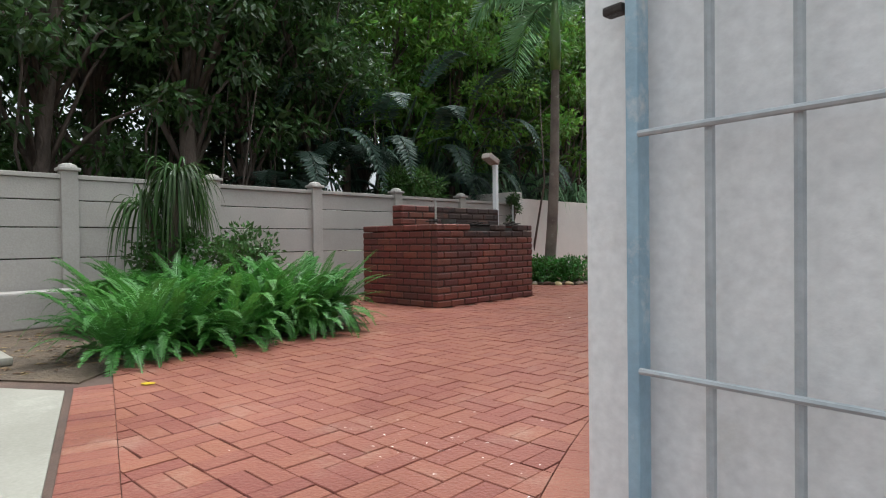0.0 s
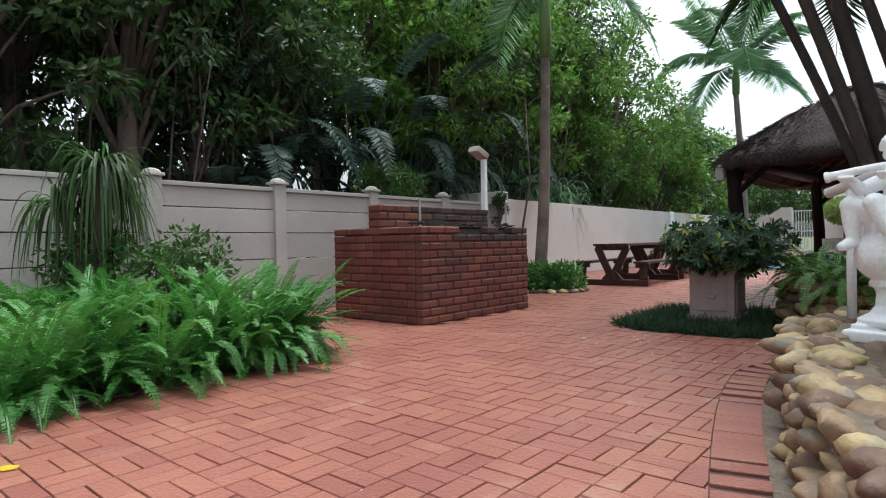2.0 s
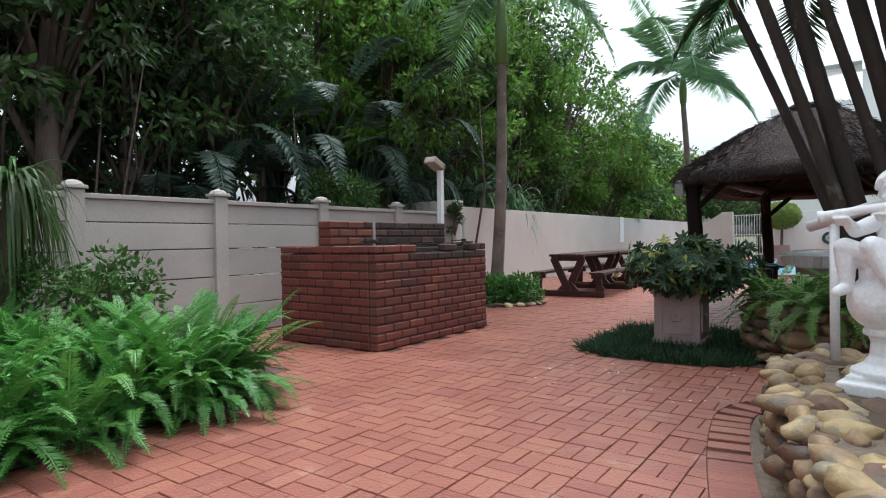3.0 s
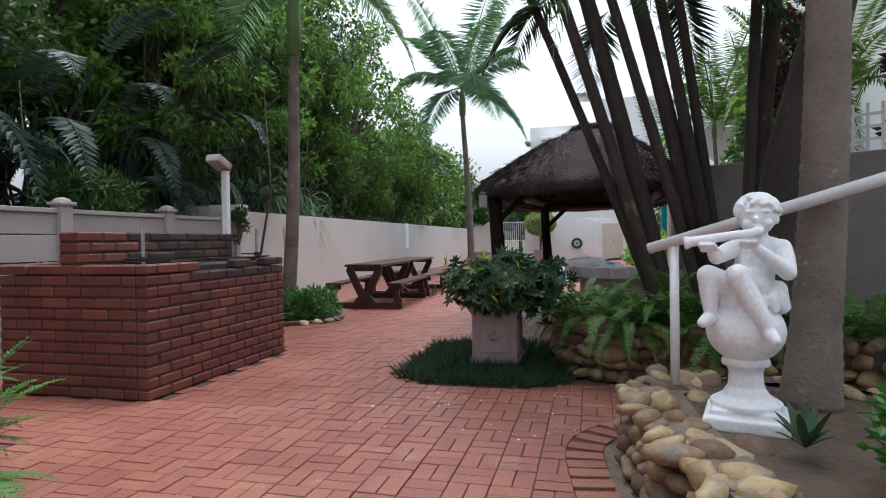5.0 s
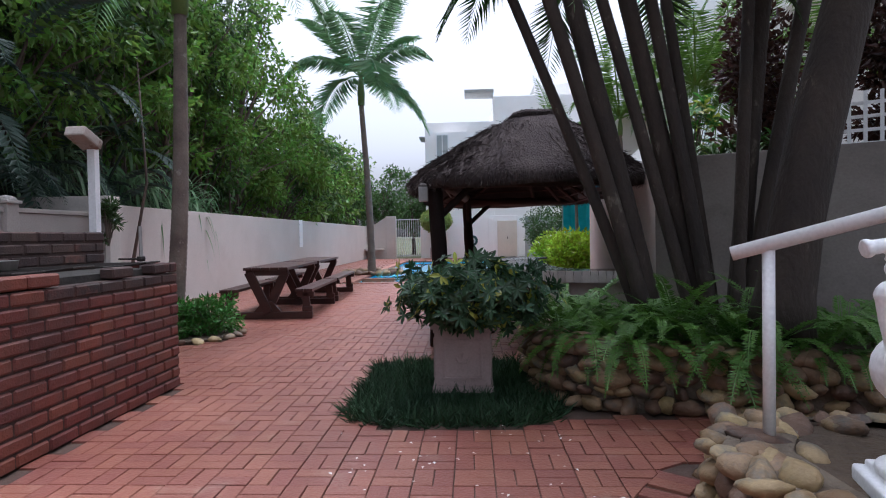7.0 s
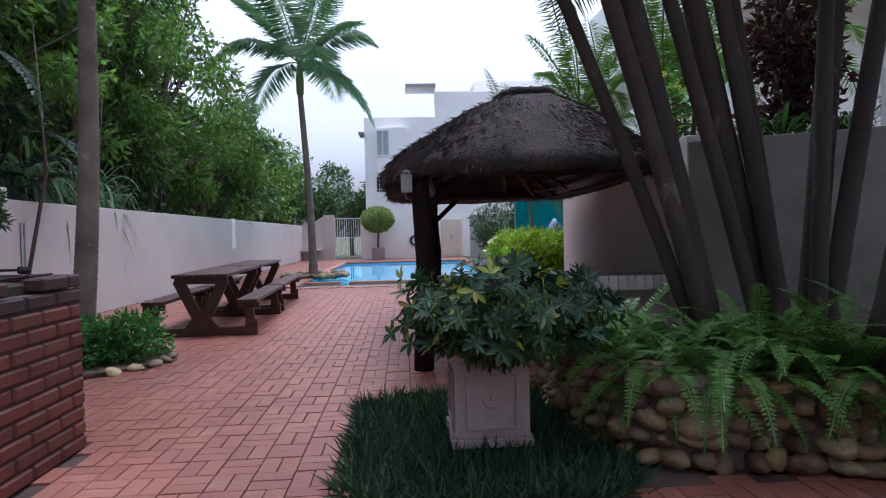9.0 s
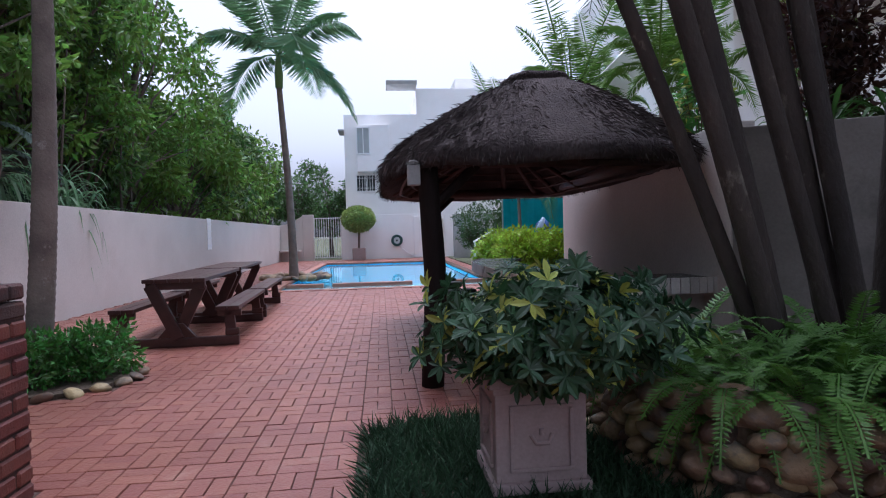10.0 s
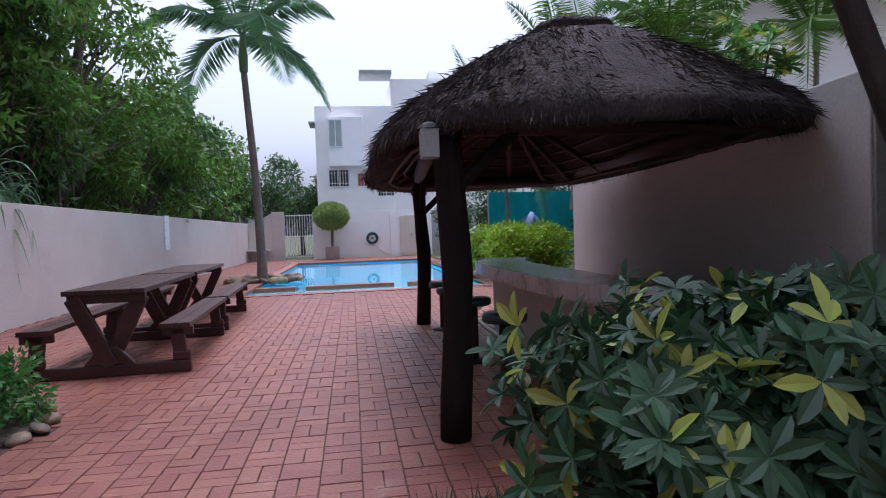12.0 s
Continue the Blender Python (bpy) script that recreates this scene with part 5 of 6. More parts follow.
# low fronds that hang into view beside the stems
ch = []
for (x, y, z, h) in ((-0.95, 0.2, 3.3, 3.4), (-0.8, 0.0, 3.4, 2.6), (-0.4, 0.3, 3.2, 1.9), (0.2, 0.2, 3.3, 1.2), (0.1, -0.1, 3.4, 4.4), (0.5, 0.1, 3.2, 5.6)):
    c, _ = frond_chunk((x, y, z), h, 0.95, 0.1, 0.9, 34, 0.42, 0.06, sag=0.6)
    ch.append(c)
foliage("hanging_fronds", ch, L_DARK, clump)
old = thing("leaning_tree", (-0.22, 7.08, 0.42), "thick dark leaning trunk with a deep green crown", "tree")
part("trunk", tube(bmesh.new(), [(0, 0, -0.03), (0.05, 0, 0.4), (0.12, -0.02, 0.86), (0.24, -0.03, 1.5), (0.42, -0.03, 2.2), (0.75, 0.1, 3.2), (1.2, 0.5, 4.6)], [0.24, 0.19, 0.165, 0.16, 0.155, 0.15, 0.13], 16, wobble=0.16), DARKBARK, old, smooth=True)
cc = in_ellipsoid(150, (2.1, 1.2, 5.8), (2.9, 2.7, 0.9), 0.2)
limbs = bmesh.new()
for q in cc[::9]:
    tube(limbs, [(1.1, 0.45, 4.3), tuple((q + np.array([1.1, 0.45, 4.6])) / 2), tuple(q)], [0.09, 0.06, 0.02], 7)
part("limbs", limbs, DARKBARK, old, smooth=True)
p, d = clump_points(cc, np.full(150, 0.6), 120)
foliage("crown", [leaves(p, d + rng.normal(size=p.shape) * 0.5 + np.array([0, 0, -0.4]), 0.45, 0.16 + 0.08 * rng.random(len(p)))], L_DARK, old)


# ---- big-leaved and strap-leaved plants beyond the wall ----
def paddle_plant(name, at, n, reach, length, label, material=L_BLUE):
    ob = thing(name, at, label, "plant", "big-leaved plants")
    for k in range(n):
        bm = bmesh.new()
        h = 2.399 * k + rng.random()
        z = reach * (0.62 + 0.38 * rng.random())
        tip = np.array([0.35 * z * math.cos(h), 0.35 * z * math.sin(h), z])
        tube(bm, [(0, 0, 0), tuple(tip * np.array([0.35, 0.35, 0.6])), tuple(tip)], [0.05, 0.035, 0.02], 6)
        (v, f), rib = frond_chunk(tuple(tip), h, length * (0.9 + 0.4 * rng.random()), 0.2 + 0.9 * rng.random(), 0.7 + 0.5 * rng.random(), 26, length * 0.2, 0.34, sag=0.35)
        leaf = raw("leaf", v.tolist(), f.tolist(), material, ob)
        part("stalk", bm, material, leaf)
    return ob
pp = paddle_plant("strelitzia", (-9.3, 8.4, 0), 16, 3.7, 1.5, "wild banana plant with big torn grey-green leaves")
for k, (x, y) in enumerate([(-9.3, 9.9), (-9.9, 11.6), (-9.9, 6.8), (-9.9, 13.4)]):
    copy_thing(pp, pose(x, y, -0.2 * k, 0, 0, 80 * k))
feather = []
ff = thing("feather_palm_undergrowth", (-9.2, 9.2, 1.5), "dull blue-green feather fronds over the wall", "palm")
ch = []
for k in range(14):
    c, _ = frond_chunk((0, 0, 0.2), 2.399 * k, 1.5, 0.5 + 0.5 * rng.random(), 0.9, 30, 0.34, 0.09, sag=0.4)
    ch.append(c)
foliage("fronds", ch, L_BLUE, ff)
for k, (x, y, z) in enumerate([(-8.9, 10.5, 1.9), (-9.2, 7.7, 2.3), (-9.4, 11.8, 1.6), (-9.2, 6.2, 1.5), (-9.6, 13.4, 1.8)]):
    feather.append((x, y, z, 70 * k))
part("stem", tube(bmesh.new(), [(0, 0, -1.52), (0, 0, 0.2)], 0.08, 8), BARK, ff)
for x, y, z, a in feather:
    copy_thing(ff, pose(x, y, z, 0, 0, a))

def strap_plant(name, at, n, length, width, stem, label, material, heads=1, droop=(0.7, 1.3), rise=(0.3, 1.4)):
    ob = thing(name, at, label, "plant")
    bm, ch = bmesh.new(), []
    for hd in range(heads):
        a = 2.1 * hd
        top = (0.16 * heads * 0.4 * math.cos(a), 0.16 * heads * 0.4 * math.sin(a), stem * (1 - 0.1 * (hd % 3)))
        tube(bm, [(0, 0, 0), (top[0] * 0.4, top[1] * 0.4, stem * 0.5), top], [0.06, 0.05, 0.035], 8)
        for k in range(n):
            h = 2.399 * k + rng.random() * 0.5
            ch.append(ribbon(top, h, length * (0.65 + 0.5 * rng.random()), rise[0] + (rise[1] - rise[0]) * rng.random(), droop[0] + (droop[1] - droop[0]) * rng.random(), width, 8))
    part("stem", bm, BARK, ob)
    tagged(foliage("foliage", ch, material, ob), kind="stuff")
    return ob
strap_plant("dragon_tree", (-6.6, 3.15, 0), 74, 0.86, 0.013, 1.6, "drooping strap-leaved dragon tree beside the wall", L_DARK, 4, (0.85, 1.45), (0.15, 1.0))
sp = strap_plant("screw_pine", (-9.2, 14.3, 0), 60, 1.7, 0.03, 2.2, "spiky strap-leaved plant leaning over the wall", L_PALM, 3, (0.7, 1.4))
for k, (x, y, z) in enumerate([(-9.4, 12.4, 0.2), (-9.2, 16.2, -0.1), (-9.6, 17.8, -0.3), (-9.3, 10.9, 0.4)]):
    copy_thing(sp, pose(x, y, z, 0, 0, 75 * k))


def shrub(name, at, size, n, leaf, material, label, group="", width=0.5):
    ob = thing(name, at, label, "shrub", group)
    c = in_ellipsoid(max(6, n // 60), (0, 0, size[2] * 0.75), (size[0] * 0.75, size[1] * 0.75, size[2] * 0.7), 0.3)
    bm = bmesh.new()
    for q in c[:14]:
        tube(bm, [(0, 0, 0), (q[0] * 0.5, q[1] * 0.5, q[2] * 0.6), tuple(q)], [0.015, 0.01, 0.004], 5)
    part("stems", bm, BARK, ob)
    p, d = clump_points(c, np.full(len(c), min(size) * 0.42), 60)
    keep = p[:, 2] > 0.01
    p, d = p[keep], d[keep]
    foliage("leaves", [leaves(p, d + rng.normal(size=p.shape) * 0.45 + np.array([0, 0, 0.1]), width, leaf * (0.7 + 0.6 * rng.random(len(p))))], material, ob)
    return ob
# shrubs round the slender palm, with a stone edge
shrub("ground_shrub", (-6.2, 10.15, 0), (0.42, 0.4, 0.34), 2400, 0.06, L_FERN, "small round green shrub at the palm's foot", "shrubs at the palm")
copy_thing(bpy.data.objects["ground_shrub"], pose(-5.75, 10.45, 0, 0, 0, 60))
copy_thing(bpy.data.objects["ground_shrub"], pose(-6.65, 10.0, 0, 0, 0, 130))
edge_ring = thing("palm_stone_edge", (-6.2, 10.4, 0), "ring of small stones round the palm bed", "stone edging")
for k in range(22):
    a = 2 * math.pi * k / 22
    stone(edge_ring, 0.82 * math.cos(a), 0.72 * math.sin(a), 0.02, 0.07)
part("soil", slab([(0.78 * math.cos(a), 0.68 * math.sin(a)) for a in np.linspace(0, 2 * math.pi, 25)[:-1]], -0.013, 0.03), SOIL, edge_ring)
ring2 = thing("palm_stone_edge", (-5.75, 23.0, 0), "ring of pale stones round the palm bed", "stone edging")
for k in range(26):
    a = 2 * math.pi * k / 26
    stone(ring2, 0.95 * math.cos(a), 0.8 * math.sin(a), 0.05, 0.15)
part("soil", slab([(0.9 * math.cos(a), 0.75 * math.sin(a)) for a in np.linspace(0, 2 * math.pi, 25)[:-1]], -0.013, 0.05), SOIL, ring2)
shrub("rose_leaf_shrub", (-6.3, 3.9, 0), (0.5, 0.5, 0.75), 2400, 0.07, L_MID, "leafy green shrub behind the ferns")
copy_thing(bpy.data.objects["rose_leaf_shrub"], pose(-6.75, 3.3, 0.12, 0, 0, 100))
under = shrub("thicket_undergrowth", (-12.2, 1.0, 0), (1.3, 1.4, 2.3), 4200, 0.2, L_DARK, "dark leafy undergrowth between the trees behind the wall", "undergrowth behind the wall")
for k, (x, y) in enumerate([(-12.4, 3.4), (-12.8, 5.6), (-13.4, 8.0), (-13.8, 2.2), (-14.0, 4.6)]):
    copy_thing(under, pose(x, y, 0, 0, 0, 70 * k))
shrub("wall_top_creeper", (-7.75, 8.2, 1.45), (0.5, 0.9, 0.5), 2400, 0.12, L_MID, "leafy creeper spilling over the wall top", width=0.3)

shrub("hanging_fern", (-7.12, 10.45, 1.2), (0.16, 0.2, 0.42), 700, 0.08, L_DARK, "dark trailing fern hung on the wall end", width=0.25)
# lime shrubs, net and rail beyond the bar
lime = shrub("lime_shrub", (0.55, 20.2, 0.0), (0.8, 0.8, 0.85), 3000, 0.13, L_LIME, "bright lime green shrub beside the lawn", "lime shrubs")
for k, (x, y) in enumerate([(1.5, 20.5), (0.25, 21.3), (1.1, 21.6)]):
    copy_thing(lime, pose(x, y, 0, 0, 0, 70 * k))
shrub("dark_shrub", (2.6, 18.6, 0), (0.9, 0.9, 1.5), 3600, 0.1, L_DARK, "dark green shrub behind the bar wall")
for k, (x, y, z) in enumerate([(1.6, 26.5, 0.9), (3.4, 25.0, 0.8), (4.8, 23.0, 0.6), (0.9, 30.0, 0.4)]):
    copy_thing(bpy.data.objects["dark_shrub"], pose(x, y, z, 0, 0, 50 * k))
net = thing("shade_net_screen", (2.6, 24.0, 0), "teal shade-net screen on thin posts", "screen")
bm = bmesh.new()
for i in range(14):
    x0, x1 = -1.65 + 3.65 * i / 14, -1.65 + 3.65 * (i + 1) / 14
    y0, y1 = 0.08 * math.sin(i * 1.7), 0.08 * math.sin((i + 1) * 1.7)
    bm.faces.new([bm.verts.new(q) for q in ((x0, y0, 0.3), (x1, y1, 0.3), (x1, y1, 2.35), (x0, y0, 2.35))])
bmesh.ops.remove_doubles(bm, verts=bm.verts[:], dist=0.001)
r = bmesh.ops.solidify(bm, geom=bm.faces[:], thickness=0.006)
part("net", bm, TEAL, net)
for x in (-1.65, -0.5, 0.7, 2.0):
    part("post", tube(bmesh.new(), [(x, 0.15, 0), (x, 0.15, 2.45)], 0.025, 8), GALV, net)
cover = thing("draped_cover", (2.2, 23.7, 0), "draped blue and pale cover before the net", "cover")
bm = bmesh.new()
lathe(bm, [(0.36, 0), (0.34, 0.6), (0.3, 1.1), (0.24, 1.5), (0.1, 1.62)], 14)
part("cloth", bm, BLUECLOTH, cover, smooth=True)
part("fold", tube(bmesh.new(), [(-0.22, -0.2, 1.0), (-0.16, -0.22, 1.35), (-0.02, -0.14, 1.68)], [0.1, 0.13, 0.06], 10), LIGHTCLOTH, cover, "pale blue fold", smooth=True)
rail2 = thing("garden_handrail", (0.4, 27.0, 0), "white sloping handrail beside the pool steps", "handrail")
part("rail", tube(bmesh.new(), [(0, 0, 0.9), (2.6, 0.4, 2.3)], 0.035, 8), PAINTED_STEEL, rail2)
for x, z in ((0.05, 0.93), (1.3, 1.6), (2.55, 2.25)):
    part("post", tube(bmesh.new(), [(x, 0.15 * x, 0), (x, 0.15 * x, z)], 0.025, 8), PAINTED_STEEL, rail2)
solid("fence_north", slab([(0.5, 34.0), (6.0, 31.0), (6.0, 31.15), (0.5, 34.15)], -0.04, 2.2), ROOFGREY, "grey board fence behind the lawn", "fence", kind="structure")

# clipped ball tree in its pot by the gate
ball = thing("topiary_ball_tree", (-4.25, 35.3, 0.0), "round clipped tree in a square pot by the wall", "tree")
part("pot", one_box((-0.33, -0.33, 0), (0.33, 0.33, 0.62), 0.03), POTMAT, ball)
part("trunk", tube(bmesh.new(), [(0, 0, 0.5), (0.03, 0, 1.7)], 0.06, 8), BARK, ball)
d = unit(rng.normal(size=(3600, 3)))
p = d * (0.98 + 0.1 * rng.random((3600, 1)) ) * np.array([0.8, 0.8, 0.62]) * (1 - 0.12 * rng.random((3600, 1))) + np.array([0, 0, 2.1])
foliage("crown", [leaves(p, d + rng.normal(size=p.shape) * 0.6, 0.55, 0.13)], L_TOPIARY, ball)
part("crown_core", blob(bmesh.new(), (0, 0, 2.1), (0.64, 0.64, 0.5)), L_TOPIARY, ball)

# plants on the terrace above the bar
areca = palm("areca_palm", (3.0, 17.0, 1.9), 2.3, 0.06, SHAFT, 13, 2.3, 0.55, "yellow-green feather palm above the bar", rise=(0.5, 2.2), droop=(0.6, 1.2), leafm=L_BRIGHT, bark=PALMBARK, shaft_h=0.5, group="areca palms")
for k, (x, y, z) in enumerate([(1.8, 19.2, 1.7), (4.4, 18.4, 2.0), (3.3, 21.5, 1.8), (5.8, 16.5, 2.2), (1.2, 22.8, 0.2)]):
    copy_thing(areca, pose(x, y, z - 0.1, 0, 0, 70 * k))
croton = whorl_bush("croton_shrub", (0.95, 11.9, 1.88), (0.42, 0.5, 0.78), 110, 0.15, 0.5, "yellow and green croton shrub on the terrace", L_FERN)
redsh = shrub("copper_leaf_shrub", (0.92, 9.68, 1.88), (0.5, 0.5, 1.4), 3000, 0.1, L_RED, "dark coppery red shrub on the terrace", "copper shrubs")
for k, (x, y) in enumerate([(2.0, 9.1), (3.0, 8.6)]):
    copy_thing(redsh, pose(x, y, 1.88 + 0.3 * k, 0, 0, 70 * k))
strap_plant("terrace_lily", (0.35, 9.15, 1.88), 40, 0.6, 0.02, 0.1, "arching strap leaves at the terrace edge", L_MID, 2, (0.6, 1.1))
copy_thing(bpy.data.objects["terrace_lily"], pose(0.9, 8.85, 1.88, 0, 0, 50))
lattice = thing("white_lattice", (0.75, 8.56, 2.0), "white lattice panel on the retaining wall", "lattice", turn=-28.0)
bm = bmesh.new()
for k in range(13):
    box(bm, (0.12 * k, -0.01, 0), (0.12 * k + 0.03, 0.0, 0.48))
for k in range(4):
    box(bm, (0, 0.001, 0.12 * k), (1.5, 0.011, 0.12 * k + 0.03))
tagged(part("slats", bm, PAINTED_STEEL, lattice), kind="stuff")

# planting round the statue
def rosette(name, at, n, length, label, material=L_GRASS):
    ob = thing(name, at, label, "plant", "plants by the statue")
    foliage("leaves", [ribbon((0, 0, 0.02), 2.399 * k, length * (0.7 + 0.4 * rng.random()), 0.7 + 0.7 * rng.random(), 0.35, 0.018, 6) for k in range(n)], material, ob)
    return ob
rosette("agave", (-0.72, 4.42, 0.38), 12, 0.17, "small dark pointed agave at the statue's foot")
copy_thing(bpy.data.objects["agave"], pose(-0.45, 4.25, 0.38, 0, 0, 40))
for k, (x, y) in enumerate([(-0.35, 4.0), (-0.2, 3.3), (0.1, 2.7), (0.05, 4.5), (0.3, 3.6), (0.35, 2.2)]):
    if k == 0:
        herb = shrub("herb_shrub", (x, y, 0.38), (0.3, 0.3, 0.28), 1600, 0.06, L_FERN, "low leafy green herb in the stone planter", "herbs in the planter")
    else:
        copy_thing(herb, pose(x, y, 0.37, 0, 0, 60 * k))


# ---- small ground things ----
solid("concrete_path", slab([(-2.02, 0.88), (-3.72, 1.38), (-5.6, 0.2), (-5.6, -4.0), (-1.0, -4.0), (-0.9, 0.54)], -0.013, 0.0), CONCRETE, "pale worn concrete slab path", "path", kind="structure")
solid("fern_bed_soil", slab([(-7.2, 1.0), (-5.3, 0.6), (-3.9, 1.5), (-4.4, 2.0), (-4.45, 3.8), (-4.98, 4.25), (-7.2, 4.7)], -0.013, -0.002), SOIL, "bare damp soil of the fern bed", "soil", kind="structure")
sl = thing("stepping_stone", (-5.1, 1.15, 0.0), "grey stepping stone on bare soil", "stepping stone")
part("slab", one_box((-0.25, -0.2, 0), (0.25, 0.2, 0.06), 0.02), CONCRETE, sl)
solid("fallen_leaf", sheet([(0, 0), (0.03, 0.03), (0.08, 0.035), (0.1, 0.0), (0.07, -0.03), (0.03, -0.025)], 0.006), L_YELLOW, "fallen yellow leaf lying on the paving", "leaf", at=(-3.55, 1.74, 0), turn=30)
n = 160
lp = np.stack([rng.uniform(-6.6, -4.3, n), rng.uniform(0.9, 1.9, n), np.full(n, 0.006)], 1)
litter = foliage("leaf_litter", [leaves(lp, np.stack([rng.normal(size=n), rng.normal(size=n), 0.12 * rng.random(n)], 1), 0.4, 0.05 + 0.05 * rng.random(n), tilt=np.tile(np.array([0.0, 0, 1]), (n, 1)))], L_DRY)
tagged(litter, "scattered dry brown leaves on the soil", "leaf litter", kind="stuff")
n = 60
lp = np.stack([rng.uniform(-3.2, -1.6, n), rng.uniform(5.4, 6.9, n), np.full(n, 0.004)], 1)
petals = foliage("fallen_petals", [leaves(lp, np.stack([rng.normal(size=n), rng.normal(size=n), np.zeros(n)], 1), 0.6, 0.012 + 0.02 * rng.random(n), tilt=np.tile(np.array([0.0, 0, 1]), (n, 1)))], WALL_WHITE)
n = 45
lp = np.stack([-1.55 + 0.28 * rng.normal(size=n), 2.15 + 0.2 * rng.normal(size=n), np.full(n, 0.004)], 1)
flakes = foliage("lime_flakes", [leaves(lp, np.stack([rng.normal(size=n), rng.normal(size=n), np.zeros(n)], 1), 0.5, 0.006 + 0.016 * rng.random(n), tilt=np.tile(np.array([0.0, 0, 1]), (n, 1)))], WALL_WHITE)
tagged(flakes, "scattered white lime flakes on the paving", "flakes", kind="stuff")
tagged(petals, "small white petals scattered on the paving", "petals", kind="stuff")


# ---- brick paving ----
def south_edge(x):
    return 0.92 - 0.302 * (x + 2.07)
def near_line(x, y, pts):
    best = 9.0
    for (x0, y0), (x1, y1) in zip(pts, pts[1:]):
        dx, dy = x1 - x0, y1 - y0
        t = max(0, min(1, ((x - x0) * dx + (y - y0) * dy) / (dx * dx + dy * dy)))
        best = min(best, math.hypot(x - x0 - t * dx, y - y0 - t * dy))
    return best
planter_edge = smooth_line(face[3:], 4)
def paved(x, y):
    if y < south_edge(x) + 0.1 or x < (-7.18 if y < 10.6 else -8.3):
        return False
    if x < (-4.3 if y < 2.4 else -4.42) and 1.2 < y < 4.75 and not (x > -5.02 and y > 4.05):
        return False
    if ((x + 2.42) / 0.86) ** 4 + ((y - 7.7) / 0.98) ** 4 < 1:
        return False
    if y < 6.0 and (near_line(x, y, planter_edge) < 0.21 or (x > -1.5 and y < 5.6 and x > np.interp(y, [1.5, 1.75, 2.4, 3.1, 3.7, 4.4, 5.0, 5.45], [-0.15, -0.36, -0.63, -0.86, -1.03, -1.2, -1.31, -1.33]))):
        return False
    if y < 9.2 and x > -1.85 and y > (6.98 if x < -0.9 else 6.98 - 0.48 * (x + 0.9)):
        return False
    if POOL[0] - 0.28 < x < POOL[2] + 0.2 and POOL[1] - 0.28 < y < POOL[3] + 0.3:
        return False
    if ((x + 6.2) / 0.85) ** 2 + ((y - 10.4) / 0.75) ** 2 < 1 or ((x + 5.75) / 0.95) ** 2 + ((y - 23.0) / 0.8) ** 2 < 1:
        return False
    if -6.36 < x < -4.86 and 5.75 < y < 7.88:
        return False
    if y > 9.2 and x > (0.0 if y < 14.6 else 0.35):
        return False
    return x < 3.0 and y < 36.2
bricks = []
S = 0.212
for i in range(int(-8.4 / S), int(3.0 / S)):
    for j in range(int(-1.0 / S), int(36.3 / S)):
        cx, cy = i * S, j * S
        for k in (-1, 1):
            x, y, a = (cx, cy + k * S / 4, 0.0) if (i + j) % 2 else (cx + k * S / 4, cy, math.pi / 2)
            if paved(x, y):
                bricks.append((x, y, a))
def soldiers(pts, off):
    """Bricks laid side by side along a line, long side across it."""
    for (x0, y0), (x1, y1) in zip(pts, pts[1:]):
        ln = math.hypot(x1 - x0, y1 - y0)
        n = max(1, round(ln / 0.107))
        nx, ny = (y1 - y0) / ln, -(x1 - x0) / ln
        for i in range(n):
            f = (i + 0.5) / n
            bricks.append((x0 + (x1 - x0) * f + nx * off, y0 + (y1 - y0) * f + ny * off, math.atan2(ny, nx), 0.0))
bricks = [(x, y, a, -0.005) for x, y, a in bricks]
soldiers([(-3.75, south_edge(-3.75)), (0.6, south_edge(0.6))], -0.11)
soldiers(planter_edge, 0.22)
def border_cut(x, y):
    """The nearest border line that a brick here may cross: a point on it and the way into the paving."""
    k = 1 / math.hypot(1, 0.302)
    d = (y - south_edge(x)) * k
    if d < 0.36:
        return (x - 0.302 * k * (d - 0.215), y - k * (d - 0.215)), (0.302 * k, k)
    best, near = 9.0, None
    for (x0, y0), (x1, y1) in zip(planter_edge, planter_edge[1:]):
        dx, dy = x1 - x0, y1 - y0
        t = max(0, min(1, ((x - x0) * dx + (y - y0) * dy) / (dx * dx + dy * dy)))
        e = math.hypot(x - x0 - t * dx, y - y0 - t * dy)
        if e < best:
            best, near = e, (x0 + t * dx, y0 + t * dy)
    if best < 0.46:
        nx, ny = (x - near[0]) / best, (y - near[1]) / best
        return (near[0] + nx * 0.327, near[1] + ny * 0.327), (nx, ny)
    return None
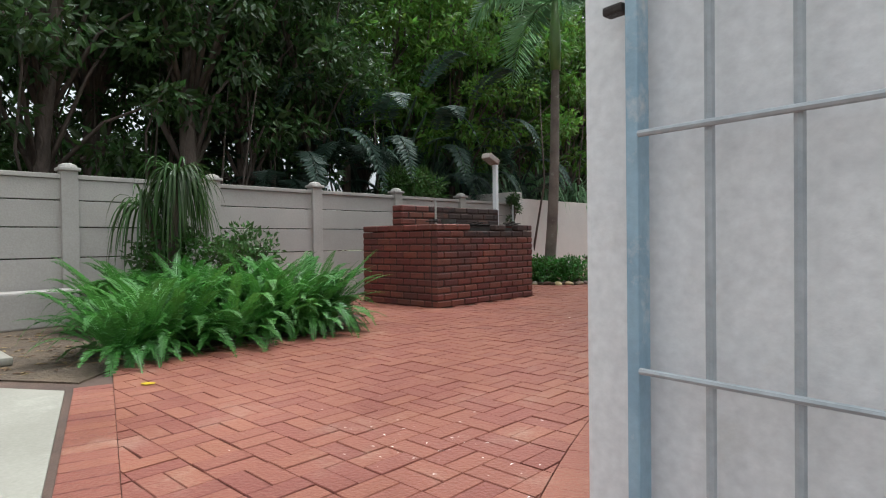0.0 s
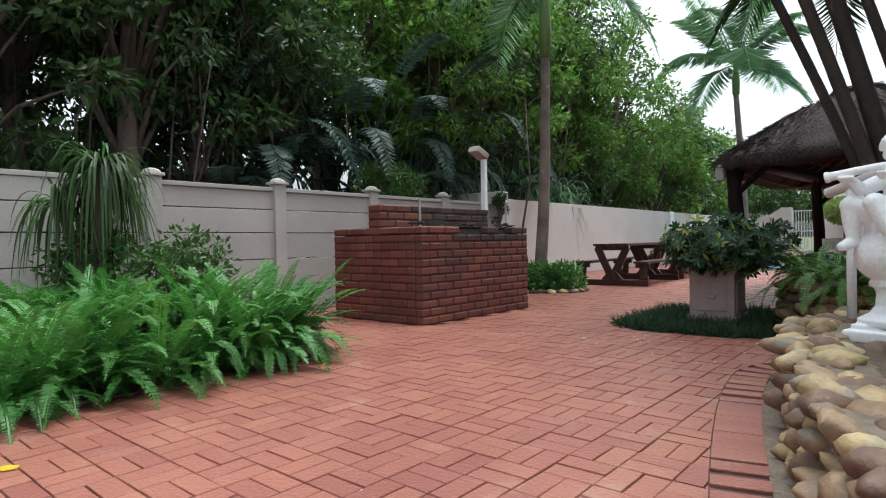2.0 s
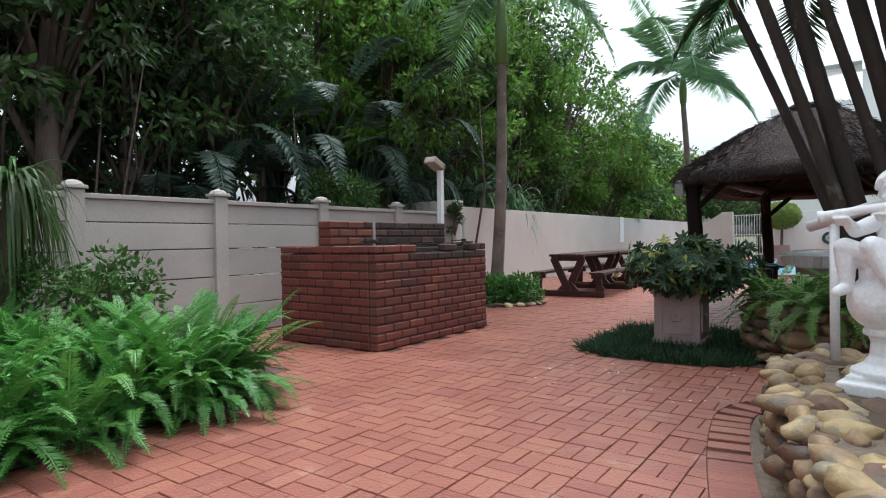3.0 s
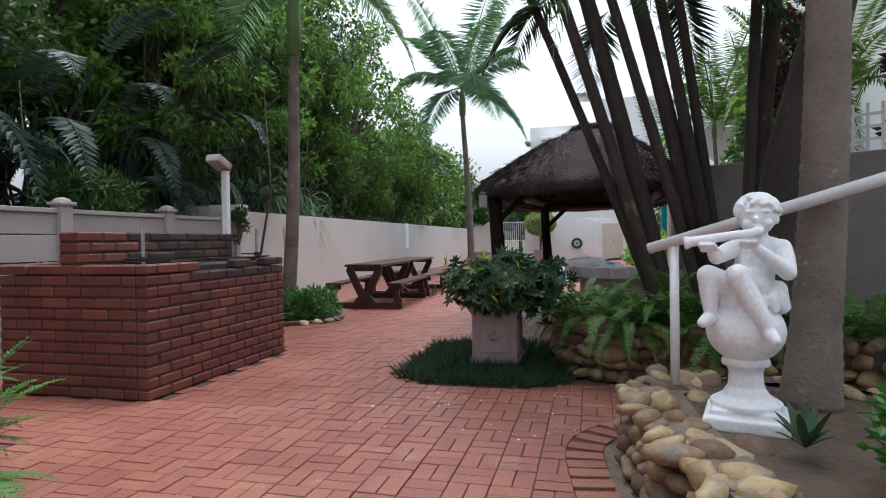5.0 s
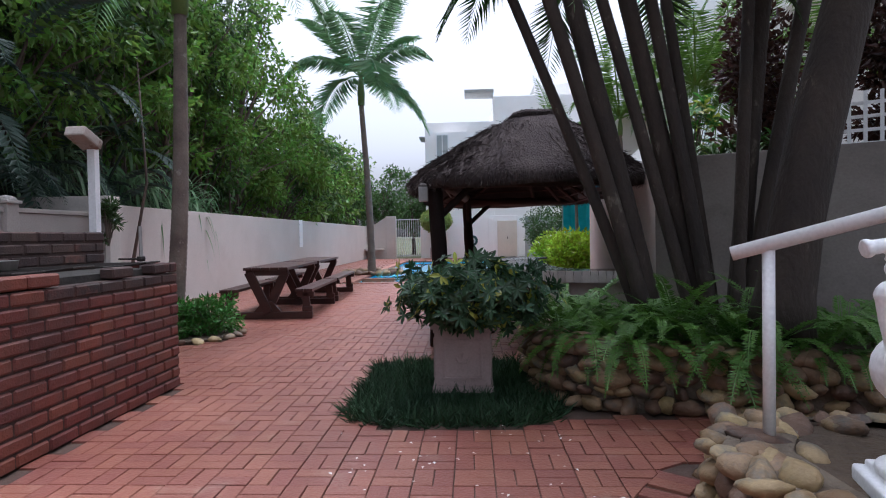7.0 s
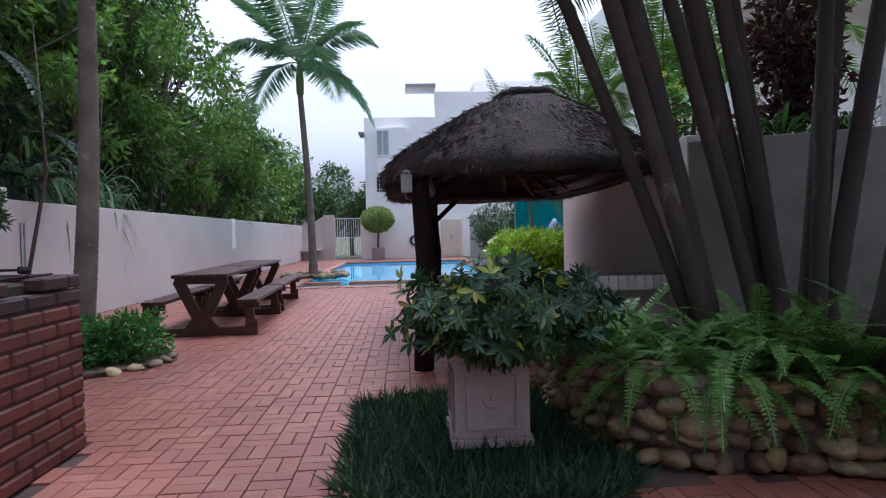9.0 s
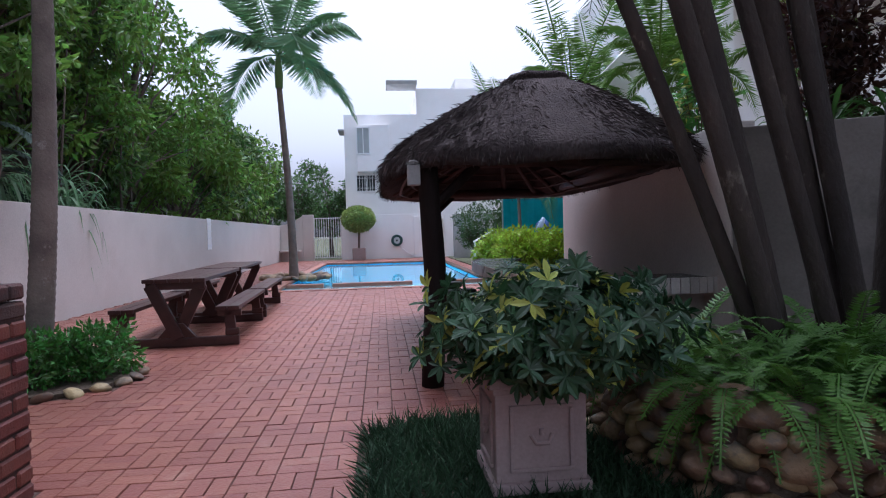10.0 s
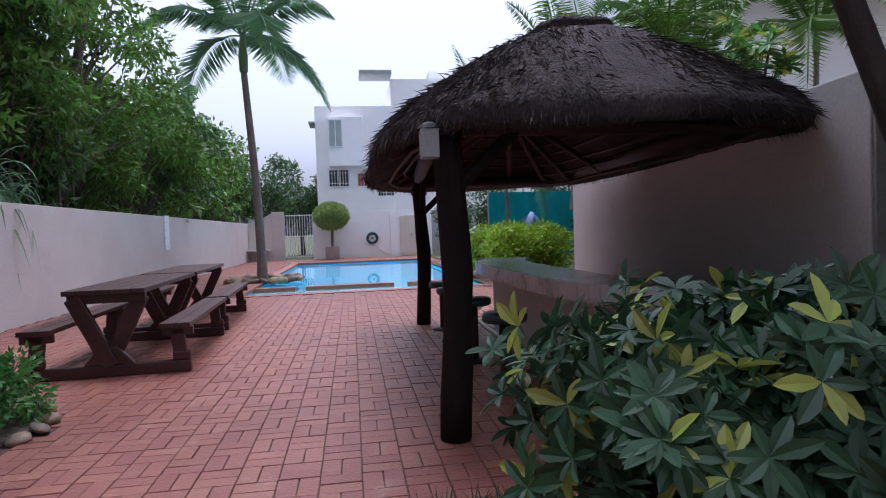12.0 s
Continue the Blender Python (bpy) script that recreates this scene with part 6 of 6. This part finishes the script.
def cut_brick(x, y, a, cut):
    """The outline of a brick trimmed at a line."""
    ca, sa = math.cos(a), math.sin(a)
    poly = [(x + ca * sx * 0.1025 - sa * sy * 0.0495, y + sa * sx * 0.1025 + ca * sy * 0.0495) for sx, sy in ((-1, -1), (1, -1), (1, 1), (-1, 1))]
    (qx, qy), (nx, ny) = cut
    side = [(p[0] - qx) * nx + (p[1] - qy) * ny for p in poly]
    if min(side) >= 0:
        return None
    out = []
    for i in range(4):
        p, q, d0, d1 = poly[i], poly[(i + 1) % 4], side[i], side[(i + 1) % 4]
        if d0 >= 0:
            out.append(p)
        if (d0 < 0) != (d1 < 0):
            f = d0 / (d0 - d1)
            out.append((p[0] + (q[0] - p[0]) * f, p[1] + (q[1] - p[1]) * f))
    return out
def brick_verts(x, y, a, z):
    out = []
    ca, sa = math.cos(a), math.sin(a)
    for hx_, hy_, hz in ((0.1027, 0.0499, -0.03), (0.1027, 0.0499, -0.003), (0.1008, 0.048, 0.0)):
        for sx, sy in ((-1, -1), (1, -1), (1, 1), (-1, 1)):
            out.append((x + ca * sx * hx_ - sa * sy * hy_, y + sa * sx * hx_ + ca * sy * hy_, hz + z))
    return out
BF = [(8, 9, 10, 11)] + [(r * 4 + k, r * 4 + (k + 1) % 4, r * 4 + 4 + (k + 1) % 4, r * 4 + 4 + k) for r in range(2) for k in range(4)]
paving = bpy.data.objects["pavement"]
me = bpy.data.meshes.new("paving_brick")
me.from_pydata(brick_verts(0, 0, 0, 0), [], BF)
me.materials.append(PAVER_PIECE)
pr = random.Random(3)
vs, fs, cuts, singles = [], [], [], 0
for x, y, a, dz in bricks:
    a += pr.uniform(-0.018, 0.018)
    z = dz + 0.004 + pr.uniform(-0.003, 0.002) if dz else pr.uniform(-0.002, 0.002)
    if dz and y < 7:
        line_here = border_cut(x, y)
        outline = cut_brick(x, y, a, line_here) if line_here else None
        if outline is not None:
            if len(outline) >= 3:
                o, m = len(vs), len(outline)
                vs += [(px_, py_, -0.03) for px_, py_ in outline] + [(px_, py_, z) for px_, py_ in outline]
                cuts.append(tuple(range(o + m, o + 2 * m)))
                cuts += [(o + q, o + (q + 1) % m, o + m + (q + 1) % m, o + m + q) for q in range(m)]
            continue
    if singles < 300 and -3.6 < x < -1.6 and 2.6 < y < 6.2:
        ob = new("paving_brick", me)
        ob.parent = paving
        ob.matrix_basis = Matrix.Translation((x, y, z)) @ Matrix.Rotation(a, 4, "Z") @ Matrix.Rotation(pr.uniform(-0.01, 0.01), 4, "X")
        singles += 1
    else:
        o = len(vs)
        vs += brick_verts(x, y, a, z)
        fs += [tuple(o + q for q in f) for f in BF]
rest = raw("paving_bricks", vs, fs + cuts, PAVER, paving)
tagged(rest, "worn red clay paving bricks", kind="stuff")
